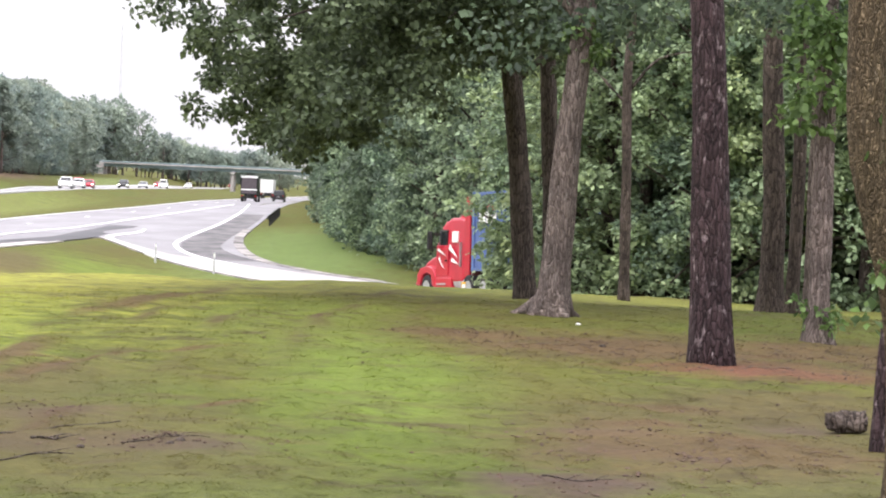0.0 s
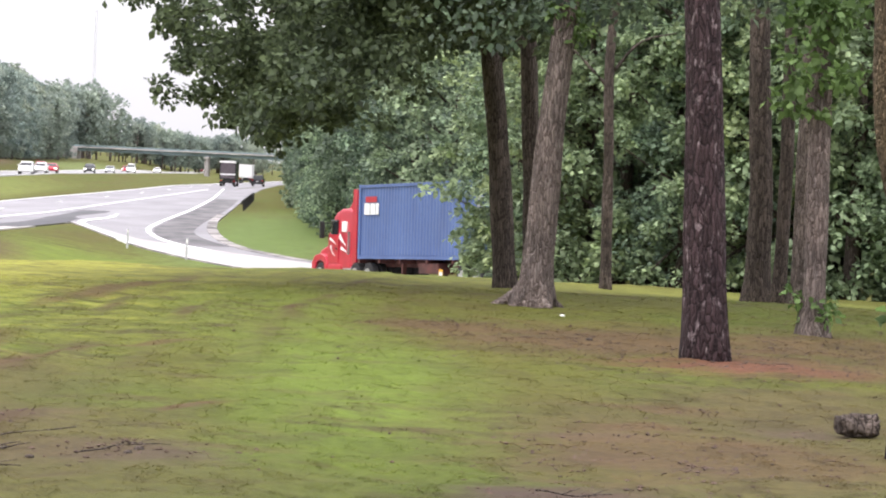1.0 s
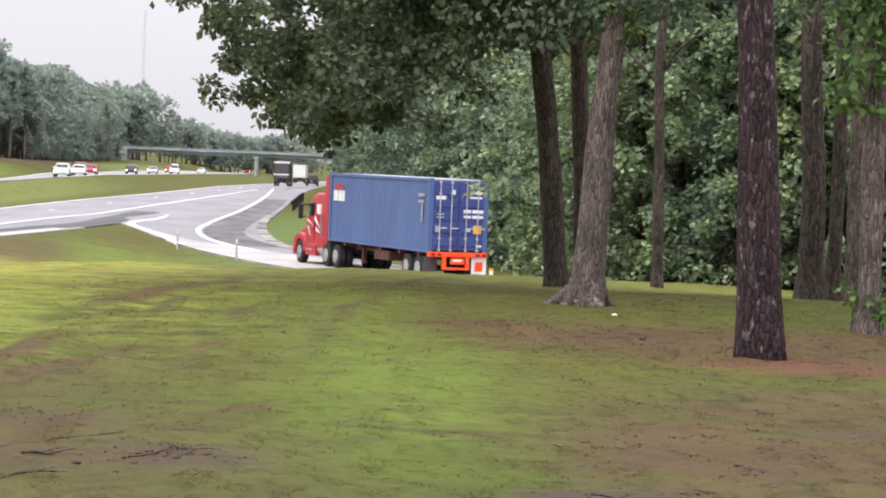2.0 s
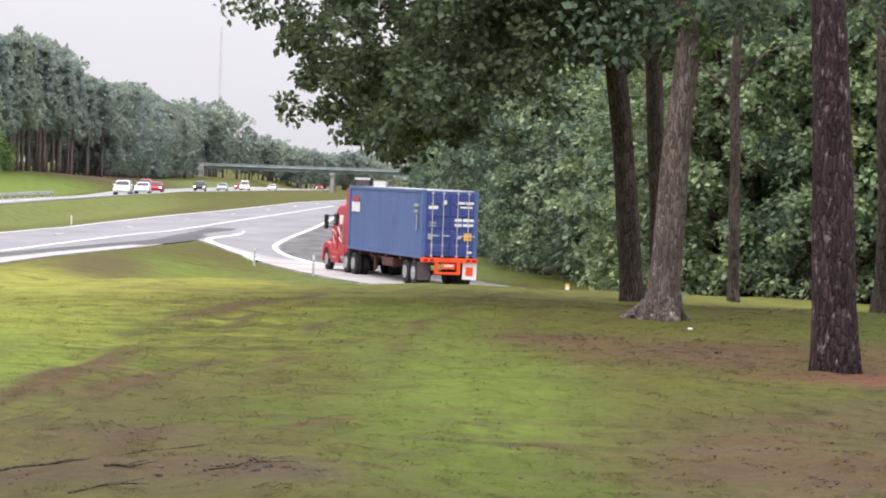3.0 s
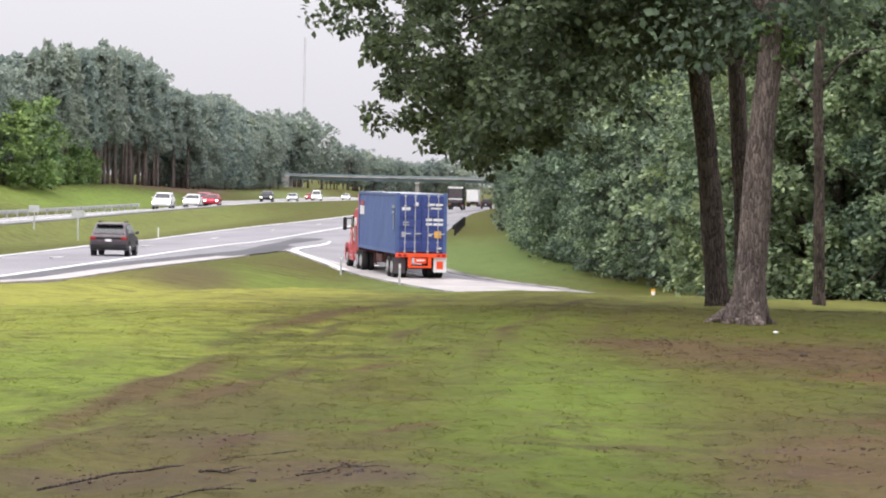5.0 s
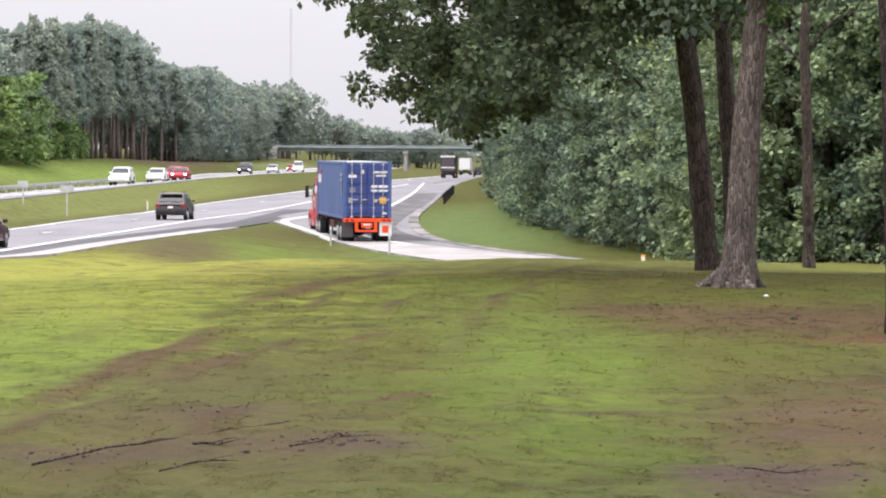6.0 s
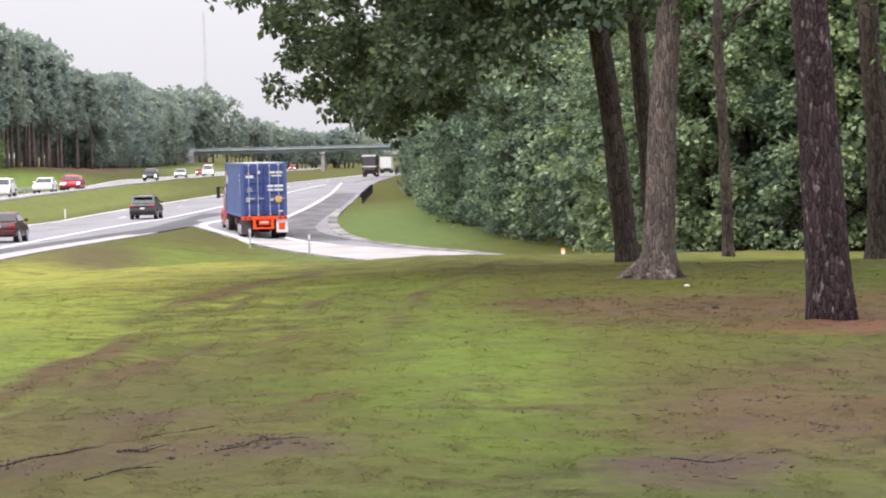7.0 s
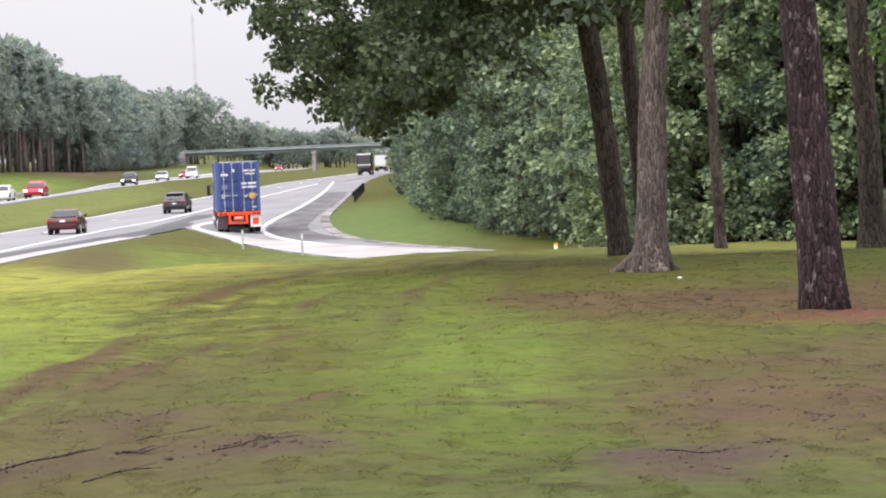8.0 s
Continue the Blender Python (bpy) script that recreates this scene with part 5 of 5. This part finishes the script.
    lawn_tree("sapling", 3.9, 18.6, [(0.01, 0, 0.5), (0.05, 0, 1.2), (0.2, 0, 3.5)], [(-0.3, 0.1), (0.0, 0.085), (0.3, 0.065), (3.5, 0.05)], "pine_bark", "thin reddish-brown trunk beside the leaning tree", 91, 0.2, 12)
    # crowns
    low_x = [-4.0, -3.35, -2.7, -2.25, -1.9, -1.6, -1.05, -0.5, 0.0, 1.0, 1.5, 2.5, 4.0, 6, 9, 12]
    low_z = [9.6, 8.2, 7.0, 6.0, 5.5, 5.2, 4.85, 5.0, 5.35, 5.7, 6.5, 6.9, 7.0, 7.3, 7.6, 7.6]
    cs, sp, tips = [], [], []
    while len(tips) < 215:
        x, y = (rng.uniform(-4.2, 3.2) if len(tips) < 115 else rng.uniform(-0.6, 3.6)), rng.uniform(41.5, 51)
        f = y / 46
        z = np.interp(x / f, low_x, low_z) + 0.22 + 0.4 * abs(noise.noise((x * 0.9, y * 0.4, 2)))
        z = 4.75 + (z - 4.75) * f + rng.random() ** 1.5 * 5
        if noise.noise((x * 0.7, y * 0.3, z * 0.8)) < -0.18:
            continue
        tips.append((x, y, z))
        for _ in range(6):
            o = rng.normal(size=3) * [0.42, 0.42, 0.26]
            cs.append((x + o[0], y + o[1], z + o[2]))
            sp.append(0.16 + 0.22 * rng.random())
    cr = leaves("crown", np.array(cs) - np.array(tr.location), sp, 66, 0.12, "oak_leaf", rng)
    cr.parent = tr
    for k, p in enumerate(tips[::5]):
        p = Vector(p) - tr.location
        z0 = 4.9 + 2.0 * rng.random()
        if p.z < z0 - 1.2:
            continue
        a0 = Vector((-0.115 * z0, 0, z0))
        bm = bmesh.new()
        tube(bm, curve_pts([a0, a0.lerp(p, 0.5) + Vector((0, 0, 0.35)), p], 7), np.linspace(0.045, 0.01, 7), 6, 0.15, k)
        part("limb", bm, "dark_bark", tr, smooth=True)
    cs, sp = [], []
    while len(cs) < 330:
        x, y = rng.uniform(1.8, 14), rng.uniform(36, 49)
        f = y / 46
        z = 4.75 + (np.interp(x / f, low_x, low_z) - 4.75) * f + 0.35 + rng.random() ** 1.8 * 3.5
        cs.append((x, y, z))
        sp.append(0.4 + 0.4 * rng.random())
    cs, sp = np.array(cs), np.array(sp)
    owners = [oak, slim, *others]
    near = np.argmin([np.hypot(cs[:, 0] - o.location.x, cs[:, 1] - o.location.y) for o in owners], axis=0)
    for k, o in enumerate(owners):
        if (near == k).any():
            cr = leaves("crown", cs[near == k] - np.array(o.location), sp[near == k], 70, 0.13, "oak_leaf", rng)
            cr.parent = o
    cs = crown_centres(rng, 70, 2.4, 2.4, 3.0, (-0.9, 0.2, 12.5))
    cr = leaves("crown", cs, 0.5, 40, 0.2, "oak_leaf", rng)
    cr.parent = pine
    for k, (z, ang) in enumerate(((4.6, 0.4), (5.4, 2.6), (6.3, 4.4), (7.2, 1.5))):
        bm = bmesh.new()
        x0 = -0.067 * z
        tube(bm, [(x0, 0, z), (x0 + math.cos(ang) * 0.35, math.sin(ang) * 0.35, z + 0.1), (x0 + math.cos(ang) * 0.7, math.sin(ang) * 0.7, z + 0.05)], [0.04, 0.03, 0.015], 7, 0.2, k)
        part("branch_stub", bm, "pine_bark", pine, smooth=True)
    cs = [(rng.uniform(-0.5, 0.35), rng.uniform(-0.5, 0.5), rng.uniform(2.6, 5.5)) for _ in range(60)]
    cr = leaves("vine", cs, 0.2, 26, 0.13, "vine_leaf", rng, 0.8)
    cr.parent = g4
    tagged(cr, kind="stuff")
    cs = [(rng.uniform(-0.25, 0.25), rng.uniform(-0.3, 0.2), rng.uniform(0.2, 0.55)) for _ in range(12)]
    cr = leaves("foot_sprig", cs, 0.14, 18, 0.1, "vine_leaf", rng, 0.4)
    cr.parent = g4
    tagged(cr, kind="stuff")
    cs = [(rng.uniform(-0.25, 0.45), rng.uniform(-0.2, 0.6), z) for z in rng.uniform(0.9, 2.6, 34)]
    cr = leaves("sprig", cs, 0.1, 14, 0.075, "vine_leaf", rng, 0.6)
    cr.parent = n1
    tagged(cr, kind="stuff")
    cs = [(0.3 + rng.normal() * 0.12, -0.1, rng.uniform(3.6, 4.3)) for _ in range(14)]
    cr = leaves("sprig", cs, 0.13, 16, 0.1, "vine_leaf", rng, 0.6)
    cr.parent = oak
    tagged(cr, kind="stuff")
    # a fallen log
    e = thing("log", "short dark rotting log lying in the grass", "log", at=place(4.02, 20.5))
    bm = bmesh.new()
    bmesh.ops.create_icosphere(bm, subdivisions=4, radius=1.0)
    for v in bm.verts:
        q = v.co.copy()
        k = 1 + 0.28 * noise.noise(q * 1.7) + 0.14 * noise.noise(q * 5.0)
        v.co = Vector((math.copysign(abs(q.x) ** 0.6, q.x) * 0.165, q.y * 0.1, 0.06 + math.copysign(abs(q.z) ** 0.7, q.z) * 0.085)) * k
    part("log_body", bm, "dark_bark", e, smooth=True)


build_lawn_trees()


# ---- roadside fixtures ----
def delineator(x, y, h, material, label):
    e = thing("marker_post", label, "post", "roadside posts", place(x, y))
    part("post", boxes(((-0.05, -0.012, -0.2), (0.05, 0.012, h), 0.008)), material, e)
    part("reflector", boxes(((-0.042, -0.02, h - 0.2), (0.042, -0.011, h - 0.05), 0.004)), "white_paint", e)
    return e


for x, y in ((-9.1, 136.5), (-5.75, 126)):
    delineator(x, y, 0.95, "galvanised", "slim grey marker post beside the ramp")
for x, y in ((-27.9, 211),):
    delineator(x, y, 0.7, "white_paint", "short white marker post in the median")
delineator(2.95, 66, 0.3, "yellow_paint", "short yellow marker post at the lawn's rim")


def guard_rail(x0, y0, x1, y1, label, material, posts, h=0.75):
    e = thing("guard_rail", label, "guard rail", at=place(x0, y0))
    L = math.hypot(x1 - x0, y1 - y0)
    e.rotation_euler.z = math.atan2(y1 - y0, x1 - x0)
    dz = zat(x1, y1) - zat(x0, y0)
    bm = bmesh.new()
    prev = None
    n = 24
    for k in range(n + 1):
        u = L * k / n
        ring = [bm.verts.new((u, dy, h + z + dz * k / n)) for dy, z in ((0, -0.19), (0.08, -0.12), (0.08, -0.06), (0.02, 0), (0.08, 0.06), (0.08, 0.12), (0, 0.19), (-0.03, 0))]
        if prev:
            for a in range(8):
                bm.faces.new((prev[a], prev[(a + 1) % 8], ring[(a + 1) % 8], ring[a]))
        prev = ring
    bmesh.ops.recalc_face_normals(bm, faces=bm.faces[:])
    part("rail", bm, material, e)
    for k in range(posts):
        u = L * (k + 0.5) / posts
        part("post", boxes(((u - 0.06, -0.18, -0.4), (u + 0.06, -0.02, h + 0.12 + dz * u / L), 0.008)), material, e)
    return e


guard_rail(-45.0, 120, -45.6, 328, "long galvanised guard rail beyond the oncoming lanes", "galvanised", 40, 0.46)
guard_rail(-6.4, 238, -6.9, 300, "dark weathered guard rail beside the ramp", "black_plastic", 9, 0.75)


def overpass():
    e = thing("overpass_bridge", "grey-green steel girder bridge over the highway", "bridge")
    z = 5.25
    for k, (dz, dy) in enumerate(((-1.25, 0), (-1.25, 8))):
        part("girder", boxes(((-70, 800 + dy, z + dz), (60, 800.4 + dy, z - 0.35), 0.03)), "bridge_green", e, "weathered green steel girder")
    part("deck", boxes(((-71, 799.2, z - 0.35), (61, 809.4, z), 0.03)), "concrete", e)
    for y in (799.2, 809.1):
        r = part("parapet", boxes(((-71, y, z), (61, y + 0.3, z + 0.45), 0.03)), "bridge_green", e)
    part("abutment", boxes(((-73.5, 797, -2), (-68.5, 811, z - 0.3), 0.05)), "concrete", e, "pale concrete abutment")
    part("abutment", boxes(((48, 797, -3), (56, 811, z - 0.3), 0.05)), "concrete", e)
    for x in (-32, 18):
        for y in (799.6, 804, 808.4):
            bm = bmesh.new()
            cyl(bm, (x, y, 0.4), 0.6, 5.6, "z", 16)
            part("pier", bm, "concrete", e, "pale round concrete pier")
        part("pier_cap", boxes(((x - 0.7, 798.6, z - 1.9), (x + 0.7, 809.4, z - 1.26), 0.04)), "concrete", e)


overpass()


def mast():
    e = thing("radio_mast", "thin grey lattice radio mast above the woods", "mast", at=Matrix.Translation((-73, 900, zat(-73, 900))))
    bm = bmesh.new()
    h = 48
    for k in range(3):
        a = k * 2.094
        cyl(bm, (math.cos(a) * 0.35, math.sin(a) * 0.35, h / 2), 0.07, h, "z", 6)
    part("leg", bm, "galvanised", e)
    bm = bmesh.new()
    for j in range(40):
        z = h * j / 40
        for k in range(3):
            a, b = k * 2.094, (k + 1) * 2.094
            tube(bm, [(math.cos(a) * 0.35, math.sin(a) * 0.35, z), (math.cos(b) * 0.35, math.sin(b) * 0.35, z + h / 40)], [0.035, 0.035], 4, 0)
    part("lattice", bm, "galvanised", e)


mast()


def road_sign(x, y, label, w, h, up):
    e = thing("road_sign", label, "sign", "signs seen from behind", place(x, y))
    part("post", boxes(((-0.05, -0.04, -0.3), (0.05, 0.04, up + h), 0.01)), "galvanised", e)
    part("panel", boxes(((-w / 2, -0.06, up), (w / 2, -0.04, up + h), 0.005)), "galvanised", e, "bare grey back of the panel")


road_sign(-30.6, 190, "small grey sign on a post in the median", 0.9, 0.45, 1.6)
road_sign(-33.6, 190, "small grey sign on a post in the median", 0.7, 0.45, 1.2)


def grass_blades():
    """Turf: single blades on the near lawn, thinner on bare soil."""
    rng = np.random.default_rng(12)
    n = 200000
    y = 12.2 + 36 * rng.random(n) ** 1.9
    x = y * rng.uniform(-0.205, 0.215, n)
    keep = np.ones(n, bool)
    for px, py, wx, wy, turn, c, amount in PATCHES:
        if c in (SOIL, STRAW):
            keep &= ~((((x - px) / wx) ** 2 + ((y - py) / wy) ** 2 < 1.0) & (rng.random(n) < 0.9))
    x, y = x[keep], y[keep]
    n = len(x)
    rise, bare = terrace(x, y)
    grown = rng.random(n) > bare * 0.9
    x, y, rise = x[grown], y[grown], rise[grown]
    n = len(x)
    z = height(x, y) + np.array([lumps(a, b) for a, b in zip(x, y)]) + rise - 0.004
    far = np.clip(y / 16, 0.9, 2.4)
    tuft = np.array([noise.noise((a * 1.6, b * 1.0, 11)) for a, b in zip(x, y)])
    h = (0.005 + 0.006 * rng.random(n) ** 2 + 0.005 * np.clip(tuft, 0, 1)) * far ** 0.5
    w = 0.0045 * far
    ang = rng.random(n) * 6.283
    lean = rng.normal(size=(n, 2)) * (0.03 * far)[:, None]
    dx, dy = np.cos(ang) * w, np.sin(ang) * w
    P = np.stack([np.stack([x - dx, y - dy, z], -1), np.stack([x + dx, y + dy, z], -1), np.stack([x + lean[:, 0], y + lean[:, 1], z + h], -1)], 1).reshape(-1, 3)
    me = bpy.data.meshes.new("grass")
    me.vertices.add(3 * n)
    me.vertices.foreach_set("co", P.astype(np.float32).ravel())
    me.loops.add(3 * n)
    me.loops.foreach_set("vertex_index", np.arange(3 * n, dtype=np.int32))
    me.polygons.add(n)
    me.polygons.foreach_set("loop_start", (np.arange(n) * 3).astype(np.int32))
    me.update(calc_edges=True)
    me.materials.append(MATS["grass_blade"])
    tagged(new("grass", me), "short mown grass blades on the lawn", "grass", kind="stuff")


grass_blades()


def lawn_litter():
    """Branches, twigs and scraps that lie on the lawn."""
    rng = np.random.default_rng(17)
    for k, (ax, ay, bx, by, r) in enumerate(((-2.75, 15.8, -1.5, 18.2, 0.008), (-1.35, 16.7, -0.85, 17.3, 0.006), (-2.0, 15.4, -1.6, 15.9, 0.007), (1.25, 15.4, 1.7, 15.5, 0.006), (-1.9, 16.6, -1.75, 16.9, 0.01))):
        e = thing("fallen_branch", "thin dark fallen branch lying in the grass", "branch", "fallen branches", place(ax, ay))
        z0 = zat(ax, ay)
        pts = []
        for q in np.linspace(0, 1, 9):
            x, y = ax + (bx - ax) * q + 0.03 * math.sin(q * 7 + k), ay + (by - ay) * q
            pts.append((x - ax, y - ay, zat(x, y) + lumps(x, y) - z0 + 0.015))
        bm = bmesh.new()
        tube(bm, pts, np.linspace(r, r * 0.4, 9), 7, 0.2, k)
        part("stem", bm, "dark_bark", e, smooth=True)
        for j in (3, 5):
            bm = bmesh.new()
            p = Vector(pts[j])
            tube(bm, [p, p + Vector((0.08, 0.1, 0.015)), p + Vector((0.13, 0.26, 0.01))], [r * 0.5, r * 0.4, r * 0.2], 5, 0.1, j)
            part("twig", bm, "dark_bark", e, smooth=True)
    for x, y, s in ((3.15, 35.6, 0.034), (3.05, 31.0, 0.045), (-1.05, 16.75, 0.03), (-1.6, 16.5, 0.03), (-1.0, 17.0, 0.035)):
        e = thing("stone", "small stone lying in the grass", "stone", "stones", place(x, y, 0, 1, lumps(x, y)))
        bm = bmesh.new()
        bmesh.ops.create_icosphere(bm, subdivisions=2, radius=s)
        for v in bm.verts:
            v.co *= 1 + 0.4 * noise.noise(v.co * 20 + Vector((x, y, 0)))
            v.co.z *= 0.6
        part("stone_body", bm, "white_paint" if s == 0.034 else "dark_bark", e)


lawn_litter()


def soil_clods():
    """Crumbs of earth and dead leaves on the bare patches."""
    rng = np.random.default_rng(23)
    V, F = [], []
    base = np.array([(1, 0, 0), (0, 1, 0), (-1, 0, 0), (0, -1, 0), (0, 0, 1), (0, 0, -1)], float)
    tri = [(0, 1, 4), (1, 2, 4), (2, 3, 4), (3, 0, 4), (1, 0, 5), (2, 1, 5), (3, 2, 5), (0, 3, 5)]
    for px, py, wx, wy, turn, c, amount in PATCHES:
        if c is SOIL or c is STRAW or (c is LITTER and py < 36 and wx > 0.4):
            for _ in range(int(170 * wx * wy)):
                x, y = px + rng.normal() * wx * 0.55, py + rng.normal() * wy * 0.55
                s = 0.006 + 0.01 * rng.random() ** 2
                k = len(V)
                p = base * (s * rng.uniform(0.6, 1.5, (6, 1))) * [1.3, 1.3, 0.6] + [x, y, zat(x, y) + lumps(x, y)]
                V += p.tolist()
                F += [tuple(k + i for i in t) for t in tri]
    tagged(raw("soil_clods", V, F, "earth"), "crumbs of dark earth and leaf litter", "soil", kind="stuff")


soil_clods()


# ---- motion ----
def lane_pose(x, y, turn, lift=0.05):
    slope = math.degrees(math.atan((zat(x, y + 4) - zat(x, y - 4)) / 8))
    return pose(x, y, zat(x, y) + lift, slope if abs(turn) < 90 else -slope, 0, turn)


TRUCK_ROWS = [(0.0, 10.62, 90.7, 22.8), (0.6, 8.78, 95.4, 22.3), (1.2, 6.53, 101.4, 21.4), (1.8, 4.25, 107.4, 19.8), (2.5, 1.87, 113.9, 17.8), (3.5, -1.22, 121.4, 15.2),
              (4.5, -3.8, 128.8, 12.8), (5.5, -6.35, 136.7, 11), (6.5, -8.5, 144.9, 9.2), (7.0, -9.15, 149.2, 8), (7.5, -9.9, 153.7, 6.6), (8.0, -10.7, 158.4, 5.2)]
SUV = passenger_car("suv", "grey_paint", "dark grey-brown compact SUV driving away")
SEDAN = passenger_car("sedan", "maroon_paint", "dark maroon sedan driving away")
TRUCK, TRUCK_WHEELS = container_truck()
DARK_TRUCK = box_truck("dark_paint", "dark_paint", "dark box truck driving away on the highway")
WHITE_TRUCK = box_truck("white_paint", "white_paint", "white box truck far down the highway", 3.6)
DARK_PICKUP = passenger_car("pickup", "dark_paint", "dark pickup far down the highway")
ONCOMING = [(passenger_car(k, c, l, True), y, lane) for k, c, l, y, lane in (
    ("suv", "white_paint", "white SUV with lights on in the oncoming lanes", 296, 0),
    ("sedan", "white_paint", "white sedan with lights on in the oncoming lanes", 323, 0),
    ("sedan", "red_paint", "red sedan in the oncoming lanes", 345, 0),
    ("suv", "red_paint", "red SUV in the oncoming lanes", 372, 1),
    ("suv", "dark_paint", "dark SUV in the oncoming lanes", 441, 0),
    ("sedan", "silver_paint", "silver sedan in the oncoming lanes", 505, 0),
    ("van", "white_paint", "white van in the oncoming lanes", 578, 0),
    ("sedan", "red_paint", "red sedan in the oncoming lanes", 613, 1),
    ("sedan", "white_paint", "white sedan in the oncoming lanes", 680, 0),
    ("suv", "red_paint", "red SUV in the oncoming lanes", 896, 0))]


def on_line(line, y):
    p = np.array(line)
    return float(np.interp(y, p[:, 1], p[:, 0]))


def follow(ob, stations, line, off, away=True):
    """Key a vehicle along a road line: stations are (seconds, distance)."""
    ts, ys = zip(*stations)
    rows = []
    for t in np.arange(0, 8.01, 0.5):
        y = float(np.interp(t, ts, ys))
        x = on_line(line, y) + off
        dx = on_line(line, y + 5) - on_line(line, y - 5)
        turn = -math.degrees(math.atan(dx / 10))
        rows.append((float(t), lane_pose(x, y, turn if away else turn + 180)))
    walk(ob, rows)


def motions():
    walk(TRUCK, [(t, lane_pose(x, y, a, 0.07)) for t, x, y, a in TRUCK_ROWS])
    far = np.concatenate([[0], np.cumsum(np.hypot(np.diff([r[1] for r in TRUCK_ROWS]), np.diff([r[2] for r in TRUCK_ROWS])))])
    for w in TRUCK_WHEELS:
        x, y, z = w.location
        rows = []
        for k in range(121):
            t = k / 15
            s = float(np.interp(t, [r[0] for r in TRUCK_ROWS], far))
            rows.append((t, Matrix.Translation((x, y, z)) @ Matrix.Rotation(-s / 0.5, 4, "X")))
        walk(w, rows)
    follow(SUV, [(0, -8), (4.5, 126.4), (6.4, 187), (7, 202.6), (8, 226.8)], EDGE_LINE, -1.7)
    follow(SEDAN, [(0, -72), (6.5, 121), (7, 136), (8, 165.4)], EDGE_LINE, -1.7)
    follow(DARK_TRUCK, [(0, 428), (8, 514)], EDGE_LINE, -1.4)
    follow(WHITE_TRUCK, [(0, 532), (8, 640)], EDGE_LINE, -5.3)
    follow(DARK_PICKUP, [(0, 462), (8, 575)], EDGE_LINE, 1.0)
    for ob, y, lane in ONCOMING:
        follow(ob, [(0, y + 101.25), (8, y - 78.75)], OPP_N, -2.2 - 3.6 * lane, False)


motions()
